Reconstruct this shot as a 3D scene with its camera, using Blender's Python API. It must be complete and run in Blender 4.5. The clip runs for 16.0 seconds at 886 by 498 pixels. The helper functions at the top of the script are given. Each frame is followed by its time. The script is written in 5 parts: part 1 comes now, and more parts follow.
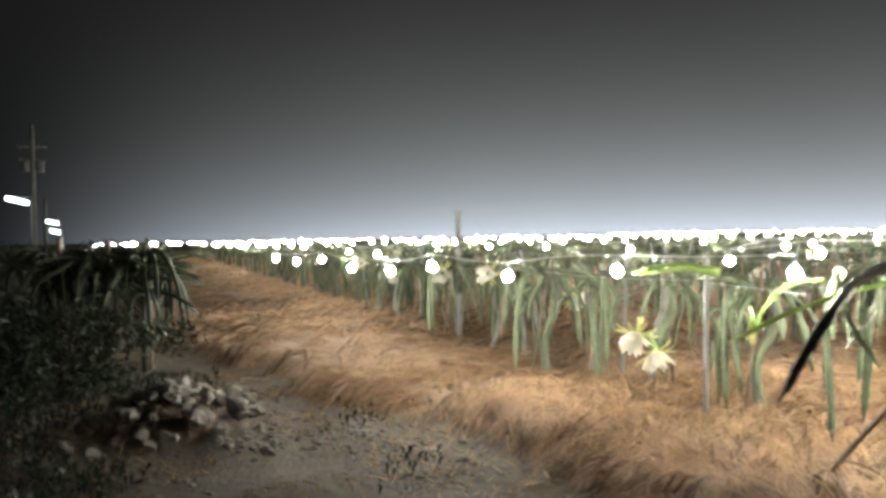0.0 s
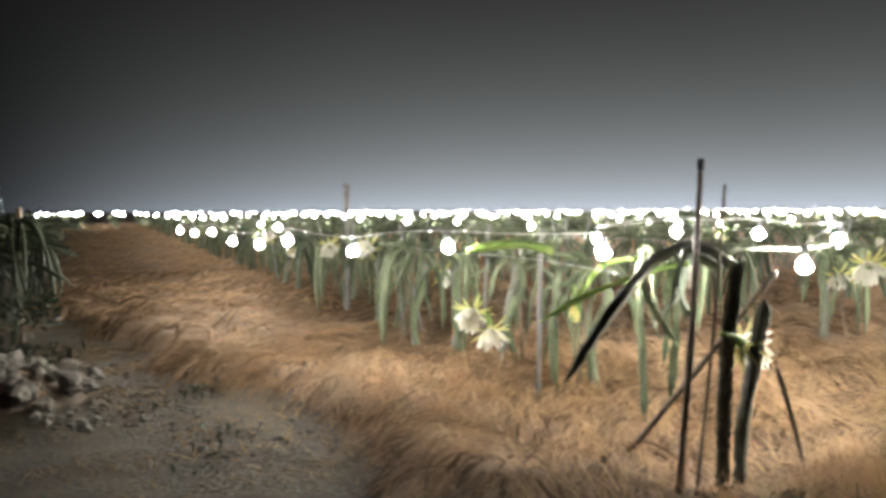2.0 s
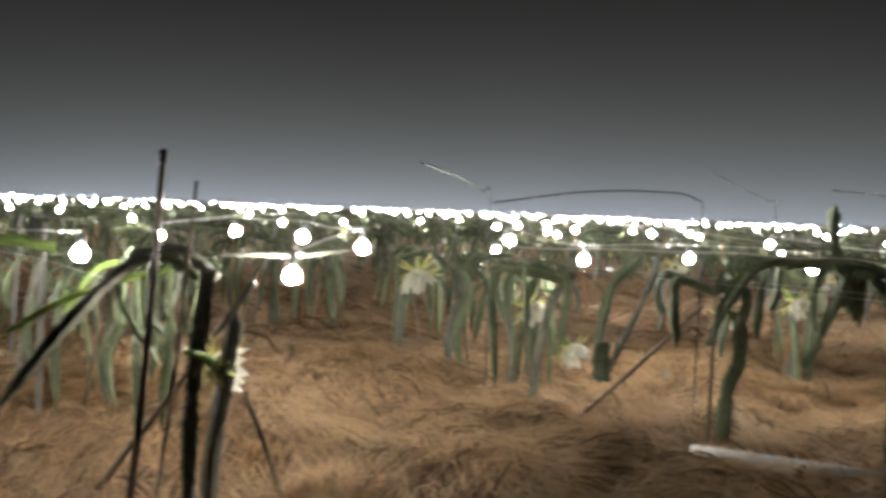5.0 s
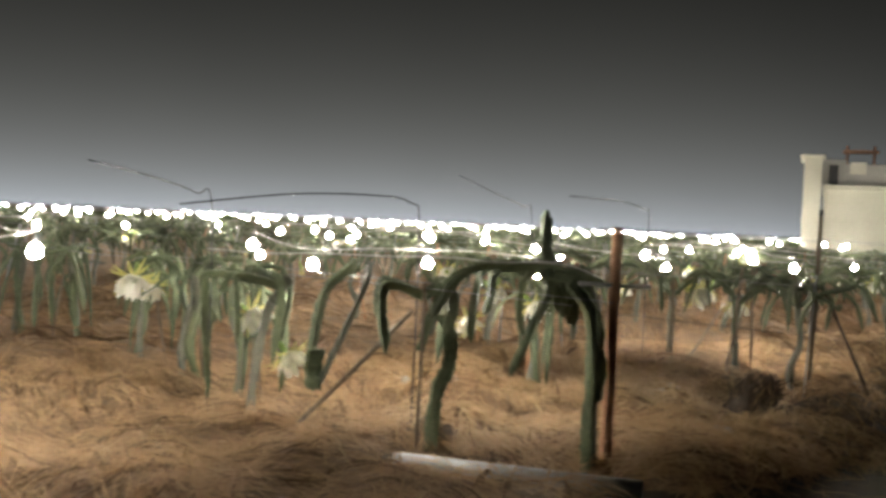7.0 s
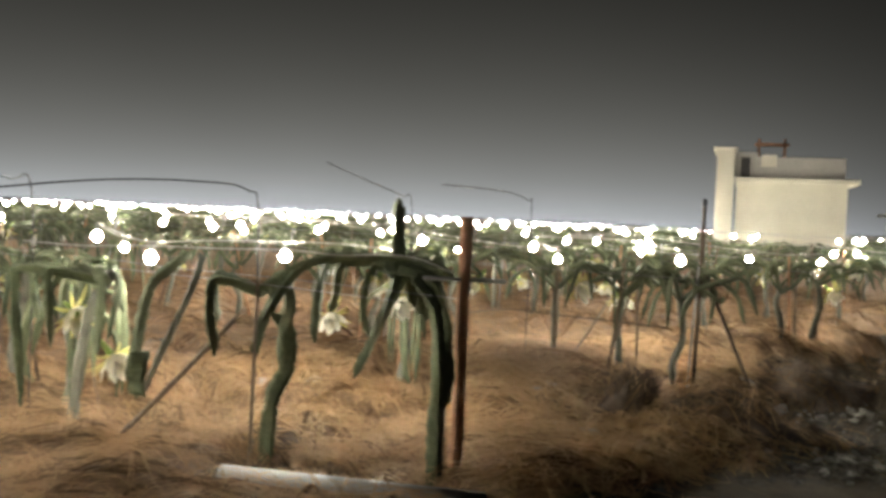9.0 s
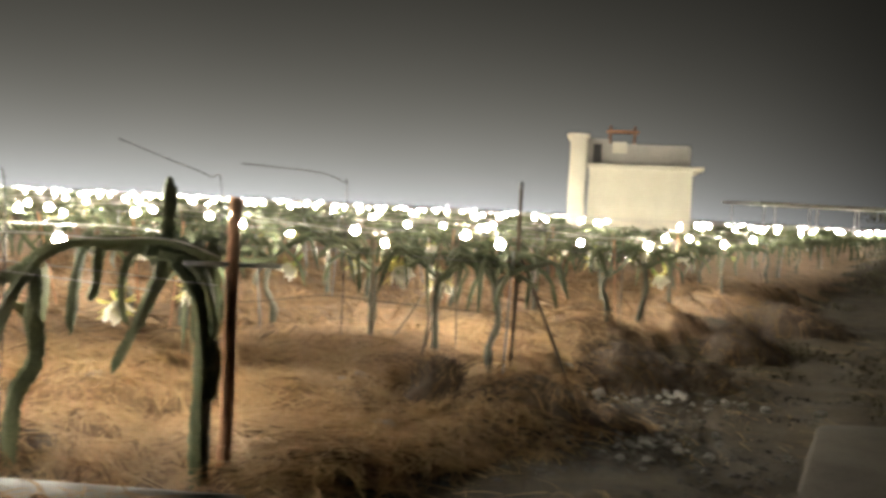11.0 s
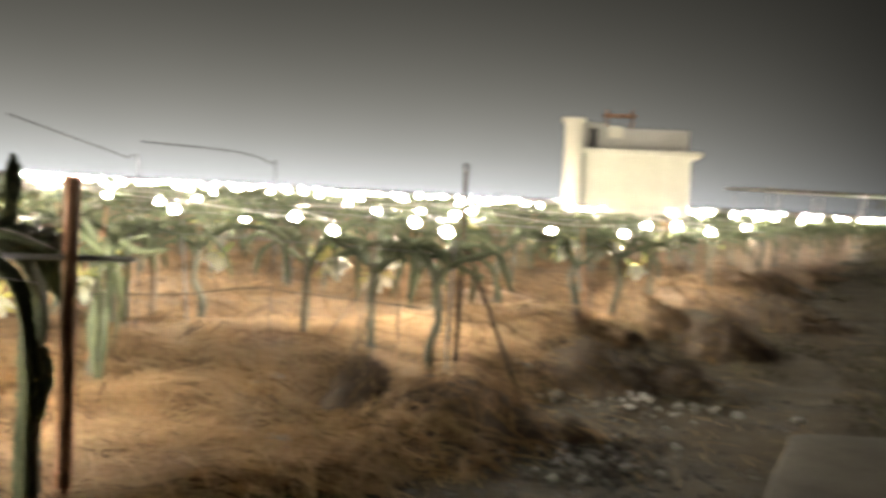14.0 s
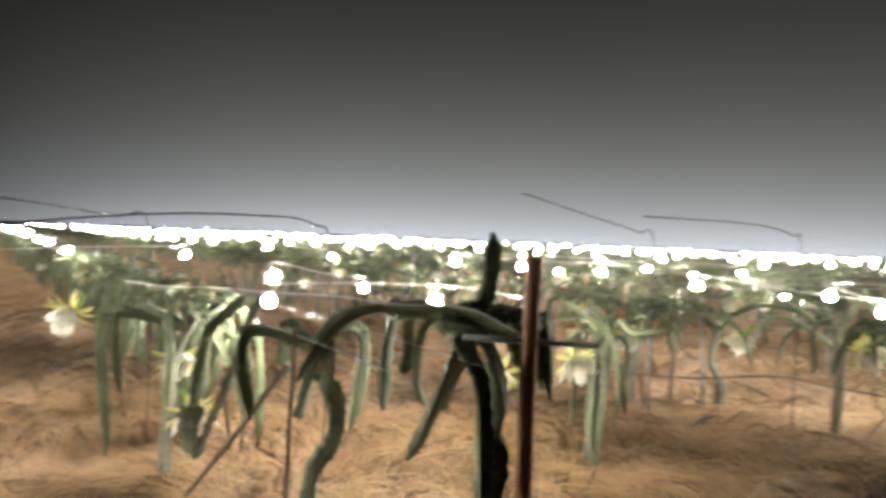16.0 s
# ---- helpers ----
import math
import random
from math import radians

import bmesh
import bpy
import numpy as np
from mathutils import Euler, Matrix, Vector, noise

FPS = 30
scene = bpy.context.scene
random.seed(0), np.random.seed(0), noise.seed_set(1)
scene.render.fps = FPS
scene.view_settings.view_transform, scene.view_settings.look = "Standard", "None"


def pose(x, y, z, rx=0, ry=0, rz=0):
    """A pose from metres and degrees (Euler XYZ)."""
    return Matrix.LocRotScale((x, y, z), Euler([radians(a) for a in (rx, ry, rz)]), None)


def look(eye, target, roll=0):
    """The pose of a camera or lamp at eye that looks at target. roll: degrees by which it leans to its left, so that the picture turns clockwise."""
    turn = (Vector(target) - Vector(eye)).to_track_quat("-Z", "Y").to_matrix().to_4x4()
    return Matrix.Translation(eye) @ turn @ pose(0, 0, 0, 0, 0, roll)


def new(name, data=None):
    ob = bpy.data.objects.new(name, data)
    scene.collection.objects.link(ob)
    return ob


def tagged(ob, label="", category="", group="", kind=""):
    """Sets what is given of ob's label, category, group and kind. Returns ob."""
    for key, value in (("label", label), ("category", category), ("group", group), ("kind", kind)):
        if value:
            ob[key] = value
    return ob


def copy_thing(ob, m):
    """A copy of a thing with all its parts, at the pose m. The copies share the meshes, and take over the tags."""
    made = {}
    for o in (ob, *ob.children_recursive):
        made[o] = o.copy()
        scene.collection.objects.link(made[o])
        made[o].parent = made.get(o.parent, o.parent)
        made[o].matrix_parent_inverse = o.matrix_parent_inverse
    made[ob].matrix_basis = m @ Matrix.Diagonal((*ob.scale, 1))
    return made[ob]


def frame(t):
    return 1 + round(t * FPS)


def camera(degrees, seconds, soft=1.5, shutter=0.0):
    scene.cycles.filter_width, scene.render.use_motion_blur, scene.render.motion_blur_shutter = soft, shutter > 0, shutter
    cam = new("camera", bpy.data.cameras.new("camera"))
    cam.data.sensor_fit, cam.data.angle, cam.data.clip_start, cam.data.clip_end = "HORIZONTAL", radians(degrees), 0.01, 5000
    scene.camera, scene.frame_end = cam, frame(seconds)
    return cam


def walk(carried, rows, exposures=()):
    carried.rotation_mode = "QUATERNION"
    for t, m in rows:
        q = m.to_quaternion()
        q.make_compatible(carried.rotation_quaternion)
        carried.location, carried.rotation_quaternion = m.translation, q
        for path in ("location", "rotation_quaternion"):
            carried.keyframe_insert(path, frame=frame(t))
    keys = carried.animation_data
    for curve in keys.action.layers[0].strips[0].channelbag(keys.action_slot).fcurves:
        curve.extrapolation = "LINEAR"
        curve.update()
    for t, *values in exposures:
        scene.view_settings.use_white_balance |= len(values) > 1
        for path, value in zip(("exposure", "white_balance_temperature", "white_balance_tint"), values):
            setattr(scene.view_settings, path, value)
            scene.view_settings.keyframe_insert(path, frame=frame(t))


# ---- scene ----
cam = camera(50.9, 16.0, 3.4, 0.7)
PATH = [
    (0, (0.845, -0.191, 1.584), (0.656, 1.8, 1.556), -1.1),
    (0.5, (1.149, -0.174, 1.591), (0.958, 1.816, 1.543), -1.2),
    (1, (1.447, -0.079, 1.553), (1.256, 1.911, 1.495), -0.9),
    (1.5, (1.628, -0.021, 1.56), (1.476, 1.972, 1.487), -0.6),
    (2, (1.802, 0.032, 1.572), (1.697, 2.027, 1.488), -0.3),
    (2.5, (2.164, 0.227, 1.568), (2.093, 2.223, 1.475), 0.1),
    (3, (2.347, 0.274, 1.58), (2.399, 2.271, 1.483), 0.6),
    (3.5, (2.419, 0.401, 1.581), (2.634, 2.387, 1.485), 1.2),
    (4, (2.519, 0.518, 1.581), (2.876, 2.484, 1.489), 1.7),
    (4.5, (2.717, 0.585, 1.589), (3.182, 2.528, 1.502), 2.0),
    (5, (2.919, 0.604, 1.611), (3.49, 2.519, 1.526), 2.2),
    (7.5, (4.042, 0.446, 1.636), (4.964, 2.220, 1.579), 2.4),
    (8, (4.230, 0.543, 1.631), (5.173, 2.306, 1.573), 2.2),
    (10.5, (5.061, 0.669, 1.668), (6.246, 2.277, 1.578), 3.2),
    (11, (5.24, 0.629, 1.648), (6.484, 2.193, 1.557), 2.9),
    (11.5, (5.438, 0.583, 1.656), (6.741, 2.098, 1.567), 2.8),
    (12, (5.579, 0.551, 1.657), (6.959, 1.996, 1.577), 2.9),
    (12.5, (5.631, 0.587, 1.673), (7.099, 1.942, 1.595), 3.4),
    (13, (5.699, 0.622, 1.71), (7.214, 1.925, 1.617), 3.6),
    (13.5, (5.941, 0.732, 1.67), (7.381, 2.115, 1.562), 3.5),
    (14, (6.256, 0.912, 1.66), (7.487, 2.484, 1.539), 3.0),
    (14.5, (6.438, 1.084, 1.718), (7.407, 2.831, 1.612), 3.0),
    (15, (6.465, 1.155, 1.688), (7.174, 3.025, 1.643), 2.6),
    (15.5, (6.615, 1.245, 1.688), (7.045, 3.198, 1.676), 2.3),
    (16, (6.880, 1.320, 1.71), (7.02, 3.315, 1.686), 2.4),
]
EXPOSURES = [(0.0, 0.7, 6150, 10), (2.0, 0.37, 6150, 10), (3.5, 0.06, 6150, 10), (5.0, -0.42, 6250, 10), (8.0, 0.1, 6650, 10), (10.5, 0.16, 7000, 10), (11.0, 0.44, 7100, 10), (13.0, 0.77, 6950, 10), (14.0, 0.81, 7050, 10), (14.5, 0.47, 7000, 10), (16.0, 0.52, 6500, 10)]
walk(cam, [(t, look(e, g, r)) for t, e, g, r in PATH], EXPOSURES)

# World, sky glow of the lit fields in the night haze
SKY = bpy.data.worlds.new("night_sky")
scene.world = SKY
SKY.use_nodes = True


def node(tree, kind, **values):
    n = tree.nodes.new(kind)
    for key, value in values.items():
        if key in n.inputs:
            n.inputs[key].default_value = value
    return n


def build_sky(tree):
    tree.nodes.clear()
    out = node(tree, "ShaderNodeOutputWorld")
    back = node(tree, "ShaderNodeBackground")
    co = node(tree, "ShaderNodeTexCoord")
    sep = node(tree, "ShaderNodeSeparateXYZ")
    tree.links.new(co.outputs["Generated"], sep.inputs[0])
    up = node(tree, "ShaderNodeMath"); up.operation = "MULTIPLY"; up.inputs[1].default_value = -SKY_FALL
    ab = node(tree, "ShaderNodeMath"); ab.operation = "ABSOLUTE"
    tree.links.new(sep.outputs["Z"], ab.inputs[0])
    tree.links.new(ab.outputs[0], up.inputs[0])
    ex = node(tree, "ShaderNodeMath"); ex.operation = "EXPONENT"
    tree.links.new(up.outputs[0], ex.inputs[0])
    dot = node(tree, "ShaderNodeVectorMath"); dot.operation = "DOT_PRODUCT"
    dot.inputs[1].default_value = (math.sin(radians(SKY_BEARING)), math.cos(radians(SKY_BEARING)), 0)
    tree.links.new(co.outputs["Generated"], dot.inputs[0])
    win = node(tree, "ShaderNodeMapRange"); win.interpolation_type = "SMOOTHSTEP"
    win.inputs[1].default_value, win.inputs[2].default_value = SKY_EDGE
    tree.links.new(dot.outputs["Value"], win.inputs[0])
    mul = node(tree, "ShaderNodeMath"); mul.operation = "MULTIPLY"
    tree.links.new(ex.outputs[0], mul.inputs[0])
    tree.links.new(win.outputs[0], mul.inputs[1])
    nz = node(tree, "ShaderNodeTexNoise", Scale=2.2, Detail=3.0)
    tree.links.new(co.outputs["Generated"], nz.inputs["Vector"])
    vary = node(tree, "ShaderNodeMapRange"); vary.inputs[3].default_value, vary.inputs[4].default_value = 0.82, 1.18
    tree.links.new(nz.outputs["Fac"], vary.inputs[0])
    mul2 = node(tree, "ShaderNodeMath"); mul2.operation = "MULTIPLY"
    tree.links.new(mul.outputs[0], mul2.inputs[0])
    tree.links.new(vary.outputs[0], mul2.inputs[1])
    add = node(tree, "ShaderNodeMath"); add.operation = "MULTIPLY_ADD"
    add.inputs[1].default_value, add.inputs[2].default_value = SKY_GLOW, SKY_DARK
    low = node(tree, "ShaderNodeMath"); low.operation = "MULTIPLY"; low.inputs[1].default_value = -SKY_LOW_FALL
    tree.links.new(ab.outputs[0], low.inputs[0])
    low_ex = node(tree, "ShaderNodeMath"); low_ex.operation = "EXPONENT"
    tree.links.new(low.outputs[0], low_ex.inputs[0])
    low_win = node(tree, "ShaderNodeMath"); low_win.operation = "MULTIPLY"
    tree.links.new(low_ex.outputs[0], low_win.inputs[0])
    tree.links.new(win.outputs[0], low_win.inputs[1])
    both = node(tree, "ShaderNodeMath"); both.operation = "MULTIPLY_ADD"; both.inputs[1].default_value = SKY_LOW / SKY_GLOW
    tree.links.new(low_win.outputs[0], both.inputs[0])
    tree.links.new(mul2.outputs[0], both.inputs[2])
    tree.links.new(both.outputs[0], add.inputs[0])
    ramp = node(tree, "ShaderNodeMix"); ramp.data_type = "RGBA"
    ramp.inputs["A"].default_value, ramp.inputs["B"].default_value = (1.0, 1.0, 0.9, 1), (0.90, 0.97, 1.04, 1)
    tree.links.new(ex.outputs[0], ramp.inputs["Factor"])
    tree.links.new(ramp.outputs["Result"], back.inputs["Color"])
    tree.links.new(add.outputs[0], back.inputs["Strength"])
    tree.links.new(back.outputs[0], out.inputs[0])


SKY_FALL, SKY_BEARING, SKY_EDGE, SKY_GLOW, SKY_DARK = 11.4, 19.5, (0.612, 0.98), 0.33, 0.006
SKY_LOW_FALL, SKY_LOW = 36.0, 0.17
BULB_POWER = 1110.0
build_sky(SKY.node_tree)


# ---- materials ----
def material(name, low, high, scale=8.0, rough=0.8, bump=0.3, fine=60.0, metal=0.0, through_light=0.0, spread=0.0, bump_m=0.01, rand=0.0, gloss=0.5):
    """A surface that varies between two colours at two scales, with relief."""
    m = bpy.data.materials.new(name)
    m.use_nodes = True
    t = m.node_tree
    t.nodes.clear()
    out = node(t, "ShaderNodeOutputMaterial")
    bsdf = node(t, "ShaderNodeBsdfPrincipled", Roughness=rough, Metallic=metal)
    bsdf.inputs["Specular IOR Level"].default_value = gloss
    co = node(t, "ShaderNodeTexCoord")
    coarse = node(t, "ShaderNodeTexNoise", Scale=scale, Detail=4.0, Roughness=0.6)
    grain = node(t, "ShaderNodeTexNoise", Scale=fine, Detail=3.0, Roughness=0.7)
    for n in (coarse, grain):
        t.links.new(co.outputs["Object"], n.inputs["Vector"])
    both = node(t, "ShaderNodeMath"); both.operation = "MULTIPLY_ADD"; both.inputs[1].default_value = 0.45
    t.links.new(grain.outputs["Fac"], both.inputs[0])
    half = node(t, "ShaderNodeMath"); half.operation = "MULTIPLY"; half.inputs[1].default_value = 0.6
    t.links.new(coarse.outputs["Fac"], half.inputs[0])
    t.links.new(half.outputs[0], both.inputs[2])
    last = both.outputs[0]
    if rand:
        info = node(t, "ShaderNodeObjectInfo")
        isl = node(t, "ShaderNodeNewGeometry")
        pick = node(t, "ShaderNodeMath"); pick.operation = "ADD"
        t.links.new(info.outputs["Random"], pick.inputs[0])
        t.links.new(isl.outputs["Random Per Island"], pick.inputs[1])
        shift = node(t, "ShaderNodeMath"); shift.operation = "MULTIPLY_ADD"; shift.inputs[1].default_value = rand
        t.links.new(pick.outputs[0], shift.inputs[0])
        sub = node(t, "ShaderNodeMath"); sub.operation = "SUBTRACT"; sub.inputs[1].default_value = rand
        t.links.new(last, sub.inputs[0])
        t.links.new(sub.outputs[0], shift.inputs[2])
        last = shift.outputs[0]
    ramp = node(t, "ShaderNodeValToRGB")
    ramp.color_ramp.elements[0].position, ramp.color_ramp.elements[0].color = 0.36, (*low, 1)
    ramp.color_ramp.elements[1].position, ramp.color_ramp.elements[1].color = 0.68, (*high, 1)
    t.links.new(last, ramp.inputs[0])
    t.links.new(ramp.outputs[0], bsdf.inputs["Base Color"])
    rr = node(t, "ShaderNodeMapRange")
    rr.inputs[3].default_value, rr.inputs[4].default_value = max(rough - 0.12, 0.05), min(rough + 0.12, 1)
    t.links.new(grain.outputs["Fac"], rr.inputs[0])
    t.links.new(rr.outputs[0], bsdf.inputs["Roughness"])
    if bump:
        bp = node(t, "ShaderNodeBump", Strength=bump, Distance=bump_m)
        t.links.new(both.outputs[0], bp.inputs["Height"])
        t.links.new(bp.outputs[0], bsdf.inputs["Normal"])
    shader = bsdf.outputs[0]
    if through_light:
        tr = node(t, "ShaderNodeBsdfTranslucent")
        t.links.new(ramp.outputs[0], tr.inputs["Color"])
        mix = node(t, "ShaderNodeMixShader", Fac=through_light)
        t.links.new(shader, mix.inputs[1])
        t.links.new(tr.outputs[0], mix.inputs[2])
        shader = mix.outputs[0]
    t.links.new(shader, out.inputs[0])
    return m


def glow(name, colour, strength):
    m = bpy.data.materials.new(name)
    m.use_nodes = True
    t = m.node_tree
    t.nodes.clear()
    out = node(t, "ShaderNodeOutputMaterial")
    e = node(t, "ShaderNodeEmission", Strength=strength)
    e.inputs["Color"].default_value = (*colour, 1)
    t.links.new(e.outputs[0], out.inputs[0])
    return m


DIRT = material("dirt", (0.031, 0.0242, 0.0128), (0.118, 0.0875, 0.0445), 2.6, 0.95, 1.0, 22.0, bump_m=0.07)
MULCH = material("straw_mat", (0.096, 0.059, 0.031), (0.31, 0.198, 0.105), 3.2, 0.9, 1.0, 34.0, bump_m=0.04)
STRAW = material("straw", (0.205, 0.127, 0.062), (0.50, 0.327, 0.172), 3.6, 0.75, 0.0, 40.0, through_light=0.38, rand=0.2)
STRAW_PALE = material("straw_pale", (0.33, 0.213, 0.102), (0.62, 0.433, 0.233), 4.0, 0.6, 0.0, 40.0, through_light=0.38, rand=0.2)
STRAW_LOCK = material("straw_lock", (0.135, 0.084, 0.043), (0.395, 0.255, 0.137), 5.0, 0.85, 1.0, 60.0, through_light=0.42, rand=0.24, bump_m=0.02)
CACTUS = material("cactus_skin", (0.062, 0.0765, 0.042), (0.18, 0.208, 0.117), 5.0, 0.6, 0.7, 55.0, rand=0.24, gloss=0.25)
# Brighter yellow-green copy: bulb light on the corner stems put into the colour.
CACTUS_BRIGHT = material("cactus_bright", (0.16, 0.26, 0.06), (0.34, 0.45, 0.12), 5.0, 0.4, 0.25, 50.0, through_light=0.2)
CACTUS_OLD = material("cactus_woody", (0.09, 0.09, 0.072), (0.225, 0.225, 0.17), 6.0, 0.7, 0.7, 60.0, gloss=0.25)
PETAL = material("petal_white", (0.80, 0.79, 0.68), (0.90, 0.89, 0.82), 12.0, 0.55, 0.1, 80.0, through_light=0.65)
SEPAL = material("sepal_yellow", (0.52, 0.50, 0.14), (0.74, 0.68, 0.28), 10.0, 0.5, 0.1, 70.0, through_light=0.45)
CONCRETE = material("concrete", (0.105, 0.10, 0.09), (0.21, 0.20, 0.182), 4.0, 0.9, 0.5, 45.0)
PIPE_MAT = material("pvc_grey", (0.27, 0.265, 0.255), (0.42, 0.415, 0.40), 3.0, 0.38, 0.1, 60.0)
# Darker than the concrete: dim light on the far poles put into the colour.
POLE_DIM = material("pole_dim", (0.075, 0.07, 0.062), (0.16, 0.15, 0.135), 3.0, 0.9, 0.5, 40.0)
RUST = material("rusty_brown", (0.30, 0.145, 0.08), (0.56, 0.30, 0.17), 7.0, 0.75, 0.4, 50.0)
BAMBOO = material("bamboo_dry", (0.10, 0.074, 0.05), (0.25, 0.185, 0.125), 6.0, 0.65, 0.3, 50.0)
STEEL = material("galvanised", (0.20, 0.205, 0.205), (0.36, 0.365, 0.36), 9.0, 0.55, 0.2, 70.0, metal=0.3)
CABLE = material("cable_pale", (0.30, 0.29, 0.27), (0.50, 0.49, 0.46), 9.0, 0.45, 0.1, 70.0)
BLACK = material("black_plastic", (0.015, 0.015, 0.016), (0.04, 0.04, 0.042), 9.0, 0.5, 0.1, 70.0)
SOCKET = material("socket_grey", (0.09, 0.09, 0.085), (0.18, 0.18, 0.17), 9.0, 0.4, 0.05, 70.0)
STONE = material("stone", (0.07, 0.061, 0.049), (0.23, 0.203, 0.166), 7.0, 0.85, 0.6, 40.0, rand=0.22)
STONE_PALE = material("stone_pale", (0.14, 0.129, 0.112), (0.40, 0.376, 0.335), 7.0, 0.85, 0.5, 40.0, rand=0.2)
EARTH = material("heap_earth", (0.075, 0.056, 0.039), (0.205, 0.152, 0.103), 3.0, 0.95, 1.0, 24.0, bump_m=0.04)
# Dark straw copy: shade on sides facing away from the bulbs, as colour.
STRAW_SHADED = material("straw_shaded", (0.042, 0.03, 0.02), (0.125, 0.09, 0.058), 6.0, 0.9, 0.6, 60.0, rand=0.2, bump_m=0.02)
PAINT = material("wall_cream", (0.60, 0.575, 0.47), (0.74, 0.715, 0.595), 0.7, 0.8, 0.1, 12.0)
PAINT_GREY = material("parapet_grey", (0.34, 0.33, 0.30), (0.48, 0.46, 0.42), 0.9, 0.8, 0.1, 12.0)
TIN = material("tin_sheet", (0.46, 0.46, 0.45), (0.64, 0.63, 0.60), 1.2, 0.5, 0.2, 14.0, metal=0.2)
SLAB = material("slab_dusty", (0.05, 0.042, 0.029), (0.122, 0.103, 0.073), 1.6, 0.92, 0.6, 30.0)
TARP = material("tarp_pale", (0.155, 0.125, 0.078), (0.32, 0.262, 0.17), 0.8, 0.75, 0.5, 9.0, bump_m=0.05)
# Darker than plain foliage: the unlit look is put into this colour.
LEAF_SHADED = material("leaf_shaded", (0.012, 0.017, 0.008), (0.042, 0.05, 0.024), 4.0, 0.6, 0.2, 40.0, through_light=0.2, rand=0.2)
BARK = material("bark", (0.06, 0.045, 0.03), (0.15, 0.115, 0.08), 6.0, 0.9, 0.7, 40.0)
CAR_PAINT = material("car_dark", (0.006, 0.007, 0.009), (0.014, 0.016, 0.02), 2.0, 0.8, 0.0, 40.0, gloss=0.15)
RUBBER = material("rubber", (0.012, 0.012, 0.012), (0.03, 0.03, 0.03), 9.0, 0.8, 0.2, 60.0)
# Lighter leaf copy: faint light on the far tree put into the colour.
LEAF_LIT = material("leaf_lit", (0.05, 0.05, 0.026), (0.13, 0.12, 0.07), 4.0, 0.6, 0.2, 40.0, through_light=0.2, rand=0.2)
# Darkened cactus copy: the missing bulb light is put into this skin colour.
CACTUS_SHADED = material("cactus_skin_shaded", (0.026, 0.032, 0.018), (0.078, 0.088, 0.05), 5.0, 0.6, 0.6, 55.0, gloss=0.25)
WEED_DRY = material("weed_dry", (0.075, 0.066, 0.036), (0.19, 0.162, 0.094), 2.0, 0.7, 0.2, 40.0, through_light=0.2, rand=0.2)
GLOW_BULB = glow("bulb_glow", (1.0, 0.95, 0.84), BULB_POWER)
GLOW_TUBE = glow("tube_glow", (0.80, 1.0, 0.95), 4.0)
GLOW_WARM = glow("lamp_glow_warm", (1.0, 0.85, 0.62), 1.6)
# Added glow on the car's panes, in place of a bluish gleam.
GLOW_PANE_DIM = glow("pane_glow_dim", (0.30, 0.55, 0.80), 0.16)
GLOW_PANE = glow("pane_glow", (0.45, 0.76, 1.0), 0.45)


# ---- geometry helpers ----
class Geo:
    """Vertices and faces gathered for one mesh."""

    def __init__(self):
        self.v, self.f, self.n = [], [], 0

    def add(self, verts, faces):
        verts = np.asarray(verts, float).reshape(-1, 3)
        self.v.append(verts)
        self.f.extend([[i + self.n for i in f] for f in faces])
        self.n += len(verts)
        return self

    def data(self, name, mat, smooth=True):
        me = bpy.data.meshes.new(name)
        me.from_pydata(np.concatenate(self.v).tolist(), [], self.f)
        me.materials.append(mat)
        if smooth:
            me.polygons.foreach_set("use_smooth", [True] * len(me.polygons))
        me.update()
        return me


def part(name, geo, mat, parent=None, label="", smooth=True, at=None):
    ob = new(name, geo.data(name, mat, smooth))
    if parent is not None:
        ob.parent = parent
    if at is not None:
        ob.matrix_basis = at
    return tagged(ob, label)


def thing(name, label, category, group="", at=None):
    ob = new(name)
    ob.empty_display_size = 0.1
    if at is not None:
        ob.matrix_basis = at
    return tagged(ob, label, category, group)


def spline(points, count):
    """Catmull-Rom through the points."""
    p = np.asarray(points, float)
    if len(p) == 2:
        return p[0] + (p[1] - p[0]) * np.linspace(0, 1, count)[:, None]
    p = np.vstack([2 * p[0] - p[1], p, 2 * p[-1] - p[-2]])
    s = np.linspace(0, len(p) - 3 - 1e-6, count)
    i = s.astype(int)
    t = (s - i)[:, None]
    a, b, c, d = p[i], p[i + 1], p[i + 2], p[i + 3]
    return 0.5 * (2 * b + (c - a) * t + (2 * a - 5 * b + 4 * c - d) * t**2 + (3 * b - a - 3 * c + d) * t**3)


